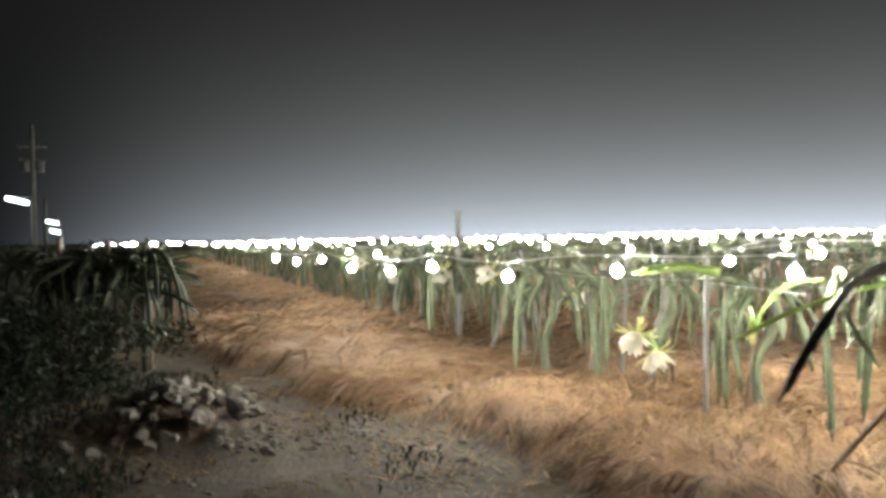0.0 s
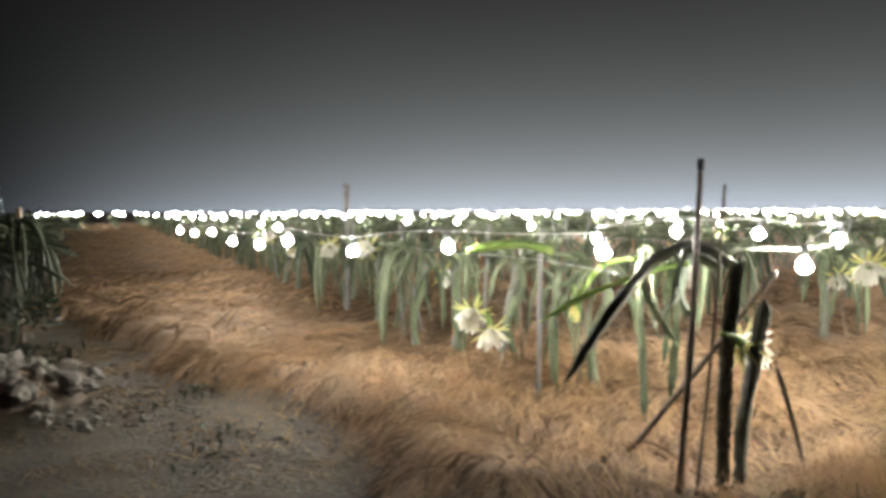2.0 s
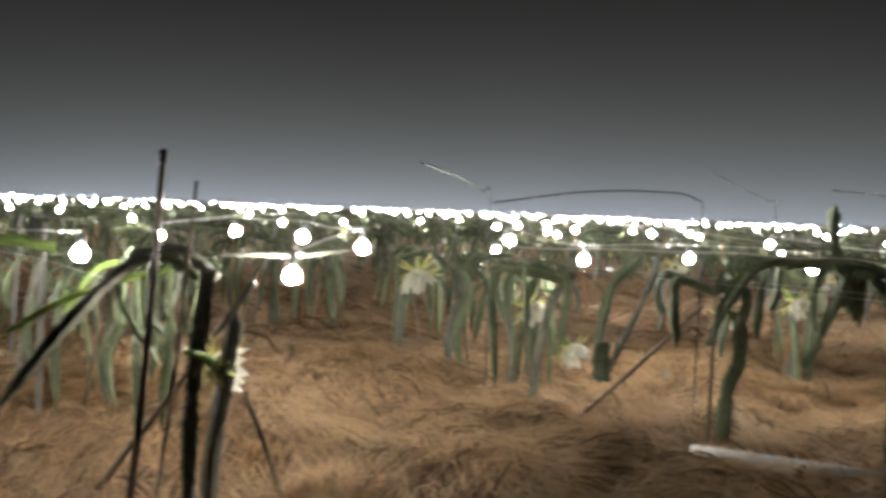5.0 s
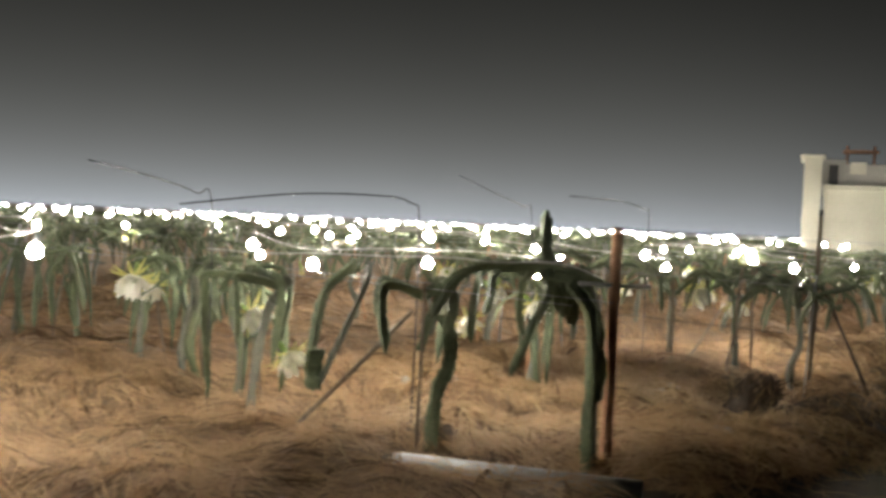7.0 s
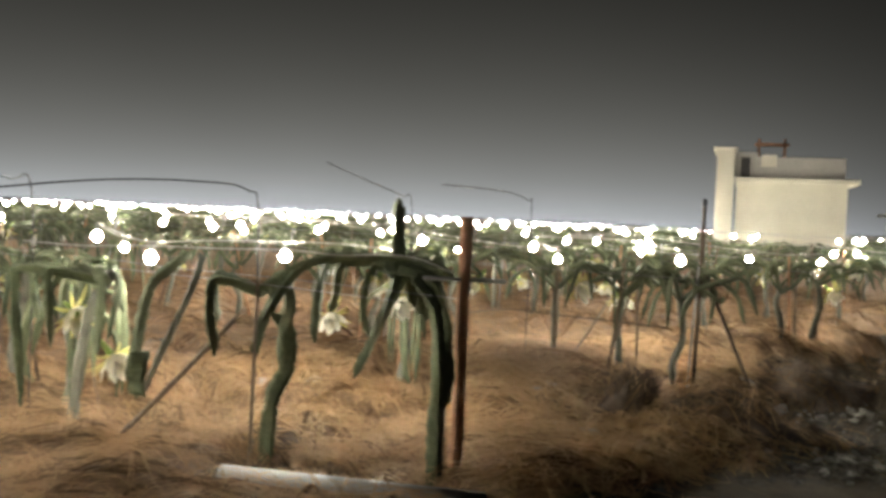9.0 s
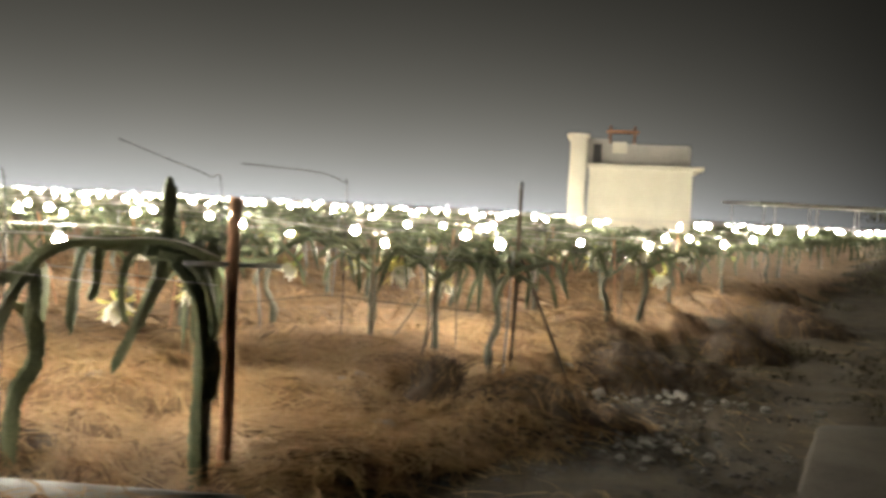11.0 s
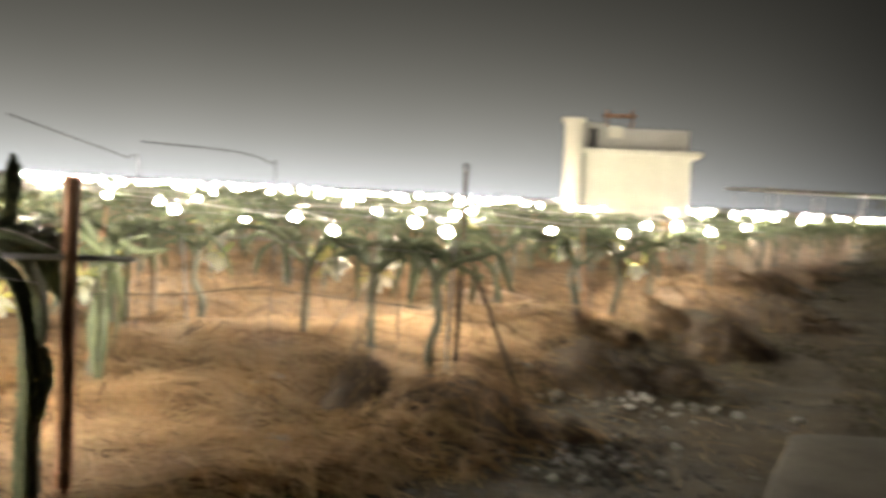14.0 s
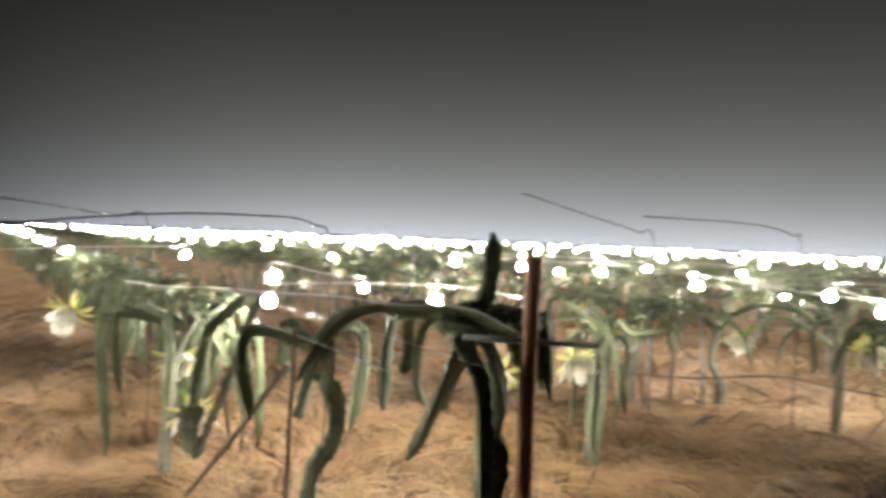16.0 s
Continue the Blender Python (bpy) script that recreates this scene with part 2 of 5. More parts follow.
def sweep(geo, path, radius, profile, twist=0.0):
    """A closed profile drawn along a path; radius: one number or one a point."""
    path = np.asarray(path, float)
    n, k = len(path), len(profile)
    radius = np.broadcast_to(radius, n)
    tang = np.gradient(path, axis=0)
    tang /= np.linalg.norm(tang, axis=1)[:, None] + 1e-9
    ref = np.array((0.31, 0.95, 0.05)) if abs(tang[:, 1]).mean() < 0.8 else np.array((0.95, 0.1, 0.3))
    side = np.cross(tang, ref)
    side /= np.linalg.norm(side, axis=1)[:, None] + 1e-9
    other = np.cross(tang, side)
    prof = np.asarray(profile, float)
    verts = []
    for j in range(n):
        a = twist * j / max(n - 1, 1)
        c, s = math.cos(a), math.sin(a)
        px, py = prof[:, 0] * c - prof[:, 1] * s, prof[:, 0] * s + prof[:, 1] * c
        verts.append(path[j] + radius[j] * (px[:, None] * side[j] + py[:, None] * other[j]))
    faces = [(j * k + i, j * k + (i + 1) % k, (j + 1) * k + (i + 1) % k, (j + 1) * k + i) for j in range(n - 1) for i in range(k)]
    faces += [tuple(range(k))[::-1], tuple((n - 1) * k + i for i in range(k))]
    return geo.add(np.concatenate(verts), faces)


def ring(count, r=1.0):
    return [(r * math.cos(2 * math.pi * i / count), r * math.sin(2 * math.pi * i / count)) for i in range(count)]


FINS = [(r * math.cos(2 * math.pi * i / 9 + o), r * math.sin(2 * math.pi * i / 9 + o)) for i, (r, o) in enumerate(((1.0, 0.0), (0.46, -0.25), (0.46, 0.25)) * 3)]
RIBS = [(r * math.cos(math.pi * i / 3), r * math.sin(math.pi * i / 3)) for i, r in enumerate((1.0, 0.42) * 3)]


def tube(path, radius, sides=8, count=2):
    return sweep(Geo(), spline(path, count) if count > 2 or len(path) > 2 else path, radius, ring(sides))


def cactus(geo, points, r, rng, count=12, tip=True):
    """A three-ribbed climbing cactus stem with scalloped edges."""
    p = spline(points, count)
    s = np.linspace(0, 1, count)
    rad = r * (1 + 0.16 * np.sin(np.arange(count) * 2.1 + rng.uniform(0, 6)) + 0.10 * np.sin(np.arange(count) * 0.8 + rng.uniform(0, 6)))
    if tip:
        rad = rad * np.clip((1.02 - s) * 9, 0.12, 1)
    rad = rad * np.clip(0.7 + s * 3, 0.7, 1)
    return sweep(geo, p, rad, RIBS, rng.uniform(-1.5, 1.5))


def box(geo, x0, y0, z0, x1, y1, z1, bevel=0.01):
    """A box with bevelled edges."""
    bm = bmesh.new()
    bmesh.ops.create_cube(bm, size=1)
    bmesh.ops.scale(bm, vec=(x1 - x0, y1 - y0, z1 - z0), verts=bm.verts)
    bmesh.ops.translate(bm, vec=((x0 + x1) / 2, (y0 + y1) / 2, (z0 + z1) / 2), verts=bm.verts)
    if bevel:
        bmesh.ops.bevel(bm, geom=bm.edges[:], offset=bevel, segments=2, affect="EDGES", profile=0.6)
    bm.verts.index_update()
    geo.add([v.co[:] for v in bm.verts], [[v.index for v in f.verts] for f in bm.faces])
    bm.free()
    return geo


def smooth(a, b, x):
    t = np.clip((np.asarray(x, float) - a) / (b - a), 0, 1)
    return t * t * (3 - 2 * t)


def value_noise(x, y, size, seed=0):
    """Smooth noise, 0 to 1, on arrays."""
    x, y = np.asarray(x, float) / size, np.asarray(y, float) / size
    xi, yi = np.floor(x), np.floor(y)
    fx, fy = x - xi, y - yi
    fx, fy = fx * fx * (3 - 2 * fx), fy * fy * (3 - 2 * fy)

    def h(a, b):
        n = np.sin(a * 127.1 + b * 311.7 + seed * 74.7) * 43758.5453
        return n - np.floor(n)

    return (h(xi, yi) * (1 - fx) + h(xi + 1, yi) * fx) * (1 - fy) + (h(xi, yi + 1) * (1 - fx) + h(xi + 1, yi + 1) * fx) * fy


# ---- plan: the field's rows run along U, one row follows the other along V ----
V, U = np.array((0.92, 0.39)), np.array((-0.39, 0.92))
ROWS = [4.95, 8.6, 12.85, 16.6, 20.0, 23.4] + [23.4 + 3.7 * k for k in range(1, 22)]
START = [4.7, 2.1, 2.3, 2.2, 2.5, 2.2] + [2.3] * 21


def spot(v, u):
    return v * V[0] + u * U[0], v * V[1] + u * U[1]


def field_mask(x, y):
    """1 inside the straw-covered field, 0 on the tracks round it."""
    wob = (value_noise(x, y, 0.8, 3) - 0.5) * 0.7
    left = np.interp(y, (-20, 4, 5.5, 7.1, 9.2, 14, 300), (6, 1.7, 0.9, 0.0, -1.9, -5.2, -138))
    front = np.interp(x, (-200, 0, 2, 5, 7.5, 8.8, 10, 13, 18.5, 300), (4.5, 4.5, 4.2, 4.1, 4.4, 4.75, 5.6, 7.3, 9.2, 128))
    return smooth(-0.1, 0.7, np.minimum(np.asarray(x) - left, np.asarray(y) - front) + wob)


def ground_z(x, y):
    x, y = np.asarray(x, float), np.asarray(y, float)
    m = field_mask(x, y)
    near = np.exp(-(((x - 6) ** 2 + (y - 6) ** 2) / 30.0**2))
    z = (value_noise(x, y, 1.6, 1) - 0.5) * 0.07 + (value_noise(x, y, 0.5, 2) - 0.5) * 0.05
    z = z * near
    drop = -0.28 * smooth(9.0, 12.5, x) * (1 - m) * (1 - smooth(24, 40, x))
    rise = 0.55 * smooth(26, 46, x) * (1 - m) * (1 - smooth(70, 120, x))
    along, across = x * 0.95 + y * 0.31, -0.31 * x + 0.95 * y
    rut = (value_noise(along / 3.0, across, 0.28, 14) - 0.5) * 0.08 * smooth(9, 13, x) * (1 - smooth(40, 60, x)) * (1 - m)
    dip = 0.13 * smooth(8.5, 9.7, x) * (1 - smooth(6.7, 7.8, y)) + 0.09 * np.exp(-((x - 7.45) ** 2 + (y - 5.4) ** 2) / 0.22)
    return z + drop + rise + rut + (0.06 - dip) * m


def mulch_z(x, y):
    x, y = np.asarray(x, float), np.asarray(y, float)
    m = field_mask(x, y)
    lump = (value_noise(x, y, 1.1, 5) - 0.4) * 0.13 + (value_noise(x, y, 0.4, 6) - 0.5) * 0.11 + (value_noise(x, y, 0.13, 7) - 0.5) * 0.035
    t = np.clip(((x - 6.24) * 1.13 - (y - 5.9) * 1.08) / 2.443, 0, 1)
    trough = np.exp(-((x - 6.24 - 1.13 * t) ** 2 + (y - 5.9 + 1.08 * t) ** 2) / 0.06)
    flat = 1 - 0.8 * smooth(7.0, 8.2, x) * smooth(7.0, 6.0, y)
    lump = lump + (value_noise(x, y, 0.75, 8) - 0.45) * 0.16 * smooth(8.0, 9.5, x) * smooth(6.6, 7.6, y)
    return ground_z(x, y) - 0.10 + m * (0.16 + 1.35 * lump * flat * (1 - trough) - 0.10 * trough)


def floor_z(x, y):
    return float(max(ground_z(x, y), mulch_z(x, y)))


def sheet(xs, ys, fn, keep=None):
    gx, gy = np.meshgrid(xs, ys)
    gz = fn(gx, gy)
    w = len(xs)
    k = np.ones(gx.shape, bool) if keep is None else keep(gx, gy)
    faces = []
    for j in range(len(ys) - 1):
        row = k[j, :-1] | k[j, 1:] | k[j + 1, :-1] | k[j + 1, 1:]
        faces += [(j * w + i, j * w + i + 1, (j + 1) * w + i + 1, (j + 1) * w + i) for i in np.nonzero(row)[0].tolist()]
    return Geo().add(np.stack([gx, gy, gz], -1).reshape(-1, 3), faces)


def spaced(a, b, step, far):
    """Even steps from a to b, then growing steps out to the distance far on both sides."""
    mid = np.arange(a, b, step)
    grow = np.cumsum(step * 1.22 ** np.arange(1, 80))
    grow = grow[grow < far]
    return np.concatenate([a - grow[::-1], mid, mid[-1] + grow])


ground = part("ground", sheet(spaced(-7, 24, 0.14, 2200), spaced(0, 14, 0.14, 2200), ground_z), DIRT)
tagged(ground, "dusty brown dirt track and bare ground with gravel", "ground", kind="structure")
mulch = part("straw_mulch", sheet(spaced(-4, 17, 0.09, 150), spaced(3.6, 14, 0.09, 120), mulch_z, lambda x, y: (field_mask(x, y) > 0.01) & (y > 0) & (y < 130)), MULCH)
tagged(mulch, "matted dry brown straw spread over the field", "straw", kind="stuff")


def lie(x, y):
    """The way the straw lies: combed down the bank on the track's side, swirled elsewhere."""
    swirl = value_noise(x, y, 1.1, 9)
    bank = smooth(3.6, 2.2, x)
    return (1 - bank) * (0.2 + 3.6 * swirl) + bank * (0.95 + 1.5 * (swirl - 0.5))


def locks(name, spots, length, width, lift, seed, label, zfn, parent=None, loose=0.35):
    """Thick flattened locks of matted straw, curved and tapering, one mesh."""
    rng = np.random.default_rng(seed)
    x, y = spots
    n = len(x)
    a0 = lie(x, y) + rng.normal(0, loose, n)
    L, wd = rng.uniform(*length, n), rng.uniform(*width, n)
    up, bend, curl = rng.uniform(*lift, n), rng.normal(0, 0.4, n), rng.normal(0, 0.12, n)
    px, py = x - np.cos(a0) * L * 0.5, y - np.sin(a0) * L * 0.5
    stations, across = 8, ((-1, -0.15), (-0.55, 0.55), (0.1, 0.9), (0.6, 0.45), (1, -0.15))
    rows = []
    for k in range(stations):
        s = k / (stations - 1)
        a = a0 + bend * (s - 0.5) + curl * math.sin(6.0 * s)
        thick = (0.25 + 0.75 * math.sin(math.pi * min(0.15 + s, 1.0)) ** 0.8) * (1 - 0.55 * s)
        z = zfn(px, py) + up * math.sin(math.pi * s) ** 1.3 + 0.002 + up * 0.25 * s
        for o, h in across:
            w = wd * thick * o * (1 + 0.25 * rng.normal(0, 1, n))
            rows.append(np.stack([px - np.sin(a) * w, py + np.cos(a) * w, z + wd * thick * h * (0.8 + 0.3 * rng.normal(0, 1, n))], -1))
        px, py = px + np.cos(a) * L / (stations - 1), py + np.sin(a) * L / (stations - 1)
    m = len(across)
    verts = np.stack(rows, 1).reshape(-1, 3)
    i = (np.arange(n) * stations * m)[:, None]
    quads = np.concatenate([i + np.array((k * m + q, k * m + q + 1, (k + 1) * m + q + 1, (k + 1) * m + q)) for k in range(stations - 1) for q in range(m - 1)])
    g = Geo()
    g.v, g.f, g.n = [verts], quads.tolist(), len(verts)
    ob = part(name, g, STRAW_LOCK, parent, smooth=True)
    if parent is None:
        tagged(ob, label, "straw", kind="stuff")
    else:
        tagged(ob, "dry brown straw lying on the heap", kind="stuff")
    return ob


def strands(name, spots, length, width, lift, seed, label, mat=STRAW, zfn=None, parent=None, each=1, loose=0.4):
    """Many bent dry stalks lying on the ground, one mesh."""
    rng = np.random.default_rng(seed)
    x, y = spots
    n = len(x)
    flow = lie(x, y) + (np.repeat(rng.normal(0, 0.6, n // each + 1), each)[:n] if each > 1 else rng.normal(0, loose, n)) * (0.6 + 1.0 * smooth(2.2, 4.0, x)) + rng.normal(0, 0.2, n)
    L = rng.uniform(length[0], length[1], n)
    wd = rng.uniform(width[0], width[1], n)
    up = rng.uniform(lift[0], lift[1], n) * (np.repeat(rng.uniform(0.2, 1.2, n // each + 1), each)[:n] if each > 1 else 1)
    bend = rng.normal(0, 0.28, n)
    base = zfn(x, y)
    rows = []
    for k in range(4):
        s = k / 3
        a = flow + bend * (s - 0.5)
        px, py = x + np.cos(a) * L * (s - 0.5), y + np.sin(a) * L * (s - 0.5)
        pz = base + 0.004 + up * (4 * s * (1 - s)) + up * 0.35 * s
        nx, ny = -np.sin(a) * wd * (1 - 0.6 * s), np.cos(a) * wd * (1 - 0.6 * s)
        rows.append(np.stack([px + nx, py + ny, pz], -1))
        rows.append(np.stack([px - nx, py - ny, pz + wd * 0.5], -1))
    verts = np.stack(rows, 1).reshape(-1, 3)
    i = (np.arange(n) * 8)[:, None]
    quads = np.concatenate([i + np.array((0, 1, 3, 2)), i + np.array((2, 3, 5, 4)), i + np.array((4, 5, 7, 6))])
    g = Geo()
    g.v, g.f, g.n = [verts], quads.tolist(), len(verts)
    ob = part(name, g, mat, parent, smooth=False)
    if parent is None:
        tagged(ob, label, "straw", kind="stuff")
    else:
        tagged(ob, "dry brown straw lying on the heap", kind="stuff")
    return ob


def scatter(n, x0, x1, y0, y1, seed, lo=0.25, clump=0.9):
    rng = np.random.default_rng(seed)
    x, y = rng.uniform(x0, x1, n), rng.uniform(y0, y1, n)
    t = np.clip(((x - 6.24) * 1.13 - (y - 5.9) * 1.08) / 2.443, 0, 1)
    gap = np.hypot(x - 6.24 - 1.13 * t, y - 5.9 + 1.08 * t)
    k = (field_mask(x, y) > lo) & (gap > 0.27) & (value_noise(x, y, clump, 11) * 0.75 + 0.35 > rng.uniform(0, 1, n))
    return x[k], y[k]


def tufts(n, each, spread, area, seed, lo=0.25):
    """Spots for locks of straw: stalks that start close together."""
    x, y = scatter(n, *area, seed, lo)
    rng = np.random.default_rng(seed + 50)
    x, y = np.repeat(x, each), np.repeat(y, each)
    return x + rng.normal(0, spread, len(x)), y + rng.normal(0, spread, len(y))


locks("straw_locks", scatter(9000, -1.5, 12.5, 3.6, 9.5, 21, 0.2), (0.22, 0.75), (0.005, 0.02), (0.0, 0.07), 22, "thick matted locks of dry brown straw on the field", mulch_z)
locks("straw_locks", scatter(5200, -6, 24, 8, 20, 23), (0.4, 1.0), (0.015, 0.045), (0.0, 0.12), 24, "thick matted locks of dry straw between the rows", mulch_z)
strands("straw_stalks", tufts(6500, 9, 0.04, (-1.5, 12.5, 3.6, 9.5), 1), (0.25, 0.7), (0.0018, 0.005), (0.0, 0.12), 2, "loose locks of dry rice straw lying on the mulch", zfn=mulch_z, each=9)
strands("straw_stalks", scatter(7500, -1.5, 12.5, 3.6, 9.5, 25), (0.2, 0.65), (0.003, 0.0065), (0.0, 0.13), 26, "single pale straw stalks sticking out of the mulch", mat=STRAW_PALE, zfn=mulch_z, loose=1.3)
locks("straw_locks", scatter(5200, -18, 2, 13, 44, 27), (0.5, 1.3), (0.02, 0.06), (0.0, 0.1), 28, "matted dry straw along the far track", mulch_z)
locks("straw_locks", scatter(3600, -46, -6, 36, 100, 35), (0.8, 2.0), (0.05, 0.12), (0.0, 0.1), 36, "matted dry straw along the far track", mulch_z)
strands("straw_stalks", scatter(8000, 6.8, 15.5, 4.3, 9.5, 29, 0.12), (0.3, 0.9), (0.004, 0.0085), (0.0, 0.11), 30, "long tangled golden straw stalks by the road", mat=STRAW_PALE, zfn=mulch_z, loose=1.6)
strands("straw_stalks", tufts(3200, 7, 0.06, (-6, 24, 7, 22), 3), (0.35, 0.9), (0.003, 0.008), (0.01, 0.16), 4, "loose dry rice straw between the rows", zfn=mulch_z, each=7)
_rng = np.random.default_rng(6)
_x, _y = _rng.uniform(-3, 24, 5000), _rng.uniform(0.5, 9.5, 5000)
_k = (field_mask(_x, _y) < 0.3) & (value_noise(_x, _y, 0.7, 12) > 0.5)
strands("straw_litter", (_x[_k], _y[_k]), (0.08, 0.4), (0.002, 0.006), (0.0, 0.03), 7, "thin straw litter scattered on the dirt track", zfn=ground_z)


_x, _y = _rng.uniform(-4, 1.8, 5200), _rng.uniform(3.4, 10.6, 5200)
_k = (field_mask(_x, _y) < 0.4) & (value_noise(_x, _y, 0.55, 15) > 0.42)
strands("straw_litter", (_x[_k], _y[_k]), (0.05, 0.26), (0.003, 0.009), (0.0, 0.035), 10, "broken straw and dry debris trodden into the track", zfn=ground_z, loose=1.6)
_x, _y = _rng.uniform(-16, 1.5, 9000), _rng.uniform(8, 34, 9000)
_d = _x + 0.424 * (_y - 9.2) + 1.0
_k = (_d > -3.6) & (_d < 0.2) & (value_noise(_x, _y, 1.2, 13) > 0.35)
strands("straw_litter", (_x[_k], _y[_k]), (0.2, 0.7), (0.006, 0.014), (0.0, 0.03), 8, "trodden straw litter on the track along the field", zfn=ground_z)
_x, _y = 3.66 + _rng.normal(0, 0.11, 260), 5.12 + _rng.normal(0, 0.08, 260)
strands("straw_tuft", (_x, _y), (0.25, 0.55), (0.002, 0.005), (0.05, 0.24), 9, "pale loose tuft of straw at the foot of a prop", zfn=mulch_z)

# ---- climbing cactus plants ----
def hanging(rng, az, z0, reach, low, out0=0.05):
    c, s = math.cos(az), math.sin(az)
    top = z0 + rng.uniform(0.0, 0.08)
    sway = rng.normal(0, 0.07, 2)
    return [(c * out0, s * out0, z0 - 0.08), (c * reach * 0.45, s * reach * 0.45, top), (c * reach * 0.85, s * reach * 0.85, top - 0.12),
            (c * reach + sway[0], s * reach + sway[1], (top + low) / 2), (c * reach * 1.02 + 1.6 * sway[0], s * reach * 1.02 + 1.6 * sway[1], low)]


PLANT_LABELS = {"dense": "dragon fruit cactus with long grey-green stems hanging over its trellis", "forked": "dragon fruit cactus with a forked bare trunk and drooping arms"}


def make_plant(kind, seed, fine=True, at=None):
    """One plant: trunk, stake and stems; fine: every stem a part of its own."""
    rng = np.random.default_rng(seed)
    ob = thing("dragon_fruit_plant", PLANT_LABELS[kind], "cactus plant", "dragon fruit rows", at)
    n = 10 if fine else 6
    ways = []
    if kind == "dense":
        for k in range(2):
            a, b = rng.normal(0, 0.07, 2), rng.normal(0, 0.06, 2)
            g = cactus(Geo(), [(a[0], a[1], -0.05), (a[0] + 0.04, b[0], 0.45), (b[1], a[1] * 0.4, 0.9), (b[0] * 0.4, 0, 1.16)], 0.044, rng, 12, False)
            part("trunk", g, CACTUS_OLD if k else CACTUS, ob)
        for k in range(rng.integers(9, 14)):
            ways.append((hanging(rng, rng.uniform(0, 6.28), rng.uniform(1.06, 1.25), rng.uniform(0.1, 0.42), rng.uniform(0.08, 0.85)), rng.uniform(0.017, 0.034)))
        for k in range(2):
            a = rng.uniform(0, 6.28)
            ways.append(([(0, 0, 1.1), (0.15 * math.cos(a), 0.15 * math.sin(a), 1.24), (0.3 * math.cos(a), 0.3 * math.sin(a), 1.3 + rng.uniform(-0.05, 0.14))], 0.036))
    else:
        fork = rng.uniform(0.78, 0.98)
        a = rng.normal(0, 0.05, 4)
        g = cactus(Geo(), [(0, 0, -0.05), (a[0], a[1], 0.32), (a[2], a[3], 0.62), (0, 0, fork + 0.1)], 0.042, rng, 12, False)
        part("trunk", g, CACTUS_OLD, ob)
        first = rng.uniform(0, 6.28)
        for k in range(4):
            az = first + k * 1.57 + rng.normal(0, 0.3)
            c, s, r = math.cos(az), math.sin(az), rng.uniform(0.3, 0.5)
            ways.append(([(0, 0, fork), (c * r * 0.5, s * r * 0.5, fork + 0.17), (c * r, s * r, 1.22), (c * (r + 0.2), s * (r + 0.2), 1.26), (c * (r + 0.34), s * (r + 0.34), 1.14 - rng.uniform(0, 0.35))], rng.uniform(0.024, 0.034)))
        for k in range(rng.integers(4, 7)):
            az = rng.uniform(0, 6.28)
            o = rng.uniform(0.15, 0.45)
            ways.append((hanging(rng, az, rng.uniform(1.1, 1.26), o + 0.2, rng.uniform(0.55, 1.05), o), rng.uniform(0.018, 0.03)))
        for k in range(2):
            az = rng.uniform(0, 6.28)
            ways.append(([(0.2 * math.cos(az), 0.2 * math.sin(az), 1.14), (0.3 * math.cos(az), 0.3 * math.sin(az), 1.24), (0.5 * math.cos(az), 0.45 * math.sin(az), 1.36)], 0.034))
    for side in (-1, 1, 1 if rng.uniform() < 0.5 else -1):
        e, h = rng.uniform(0.5, 0.85), rng.normal(0, 0.05, 4)
        ways.append(([(0.1 * side, h[0], 1.14), (e * 0.4 * side, h[1], 1.27), (e * 0.75 * side, h[2] * 2, 1.25 + h[0] * 0.6), (e * side, h[3] * 3, 1.2 + h[1])], rng.uniform(0.024, 0.034)))
    lean = rng.normal(0, 0.16, 4)
    part("stake", tube([(0.07 + lean[0], 0.02 + lean[1], -0.05), (0.06 + lean[2] * 0.5, 0.03 + lean[3] * 0.5, 1.3 + 0.2 * rng.uniform())], 0.012, 6), (BAMBOO, STEEL, RUST)[int(rng.integers(3))], ob, "thin leaning stake")
    if fine:
        for p, r in ways:
            part("stem", cactus(Geo(), p, r, rng, n), CACTUS, ob)
    else:
        g = Geo()
        for p, r in ways:
            cactus(g, p, r * 1.1, rng, n)
        part("crown", g, CACTUS, ob)
    return ob


FORMS = {}
for kind in ("dense", "forked"):
    for fine in (True, False):
        FORMS[kind, fine] = [make_plant(kind, 40 + k + 10 * fine, fine, pose(0, 0, -500 - k)) for k in range(5 if fine else 4)]

NEAR_BULBS = [
    (2.49, 5.83, 1.305), (1.48, 6.87, 1.296), (0.64, 7.75, 1.23), (-0.10, 8.63, 1.29), (-0.69, 9.9, 1.21), (-1.44, 11.53, 1.19), (-2.2, 13.16, 1.27), (-3.04, 14.97, 1.21), (-3.9, 16.8, 1.22),
    (3.53, 5.28, 1.25), (4.10, 6.33, 1.354), (3.87, 7.37, 1.37), (3.48, 8.64, 1.36), (2.87, 9.6, 1.27), (6.18, 7.53, 1.245), (6.05, 8.9, 1.34), (6.75, 11.2, 1.14), (4.44, 13.4, 1.35), (7.29, 7.75, 1.26),
    (9.65, 12.66, 1.37), (8.75, 13.31, 1.38), (8.47, 13.7, 1.34), (8.01, 14.69, 1.36), (10.92, 9.36, 1.33), (10.12, 10.54, 1.33), (11.9, 8.61, 1.34), (11.75, 9.96, 1.16), (15.05, 9.82, 1.22),
]
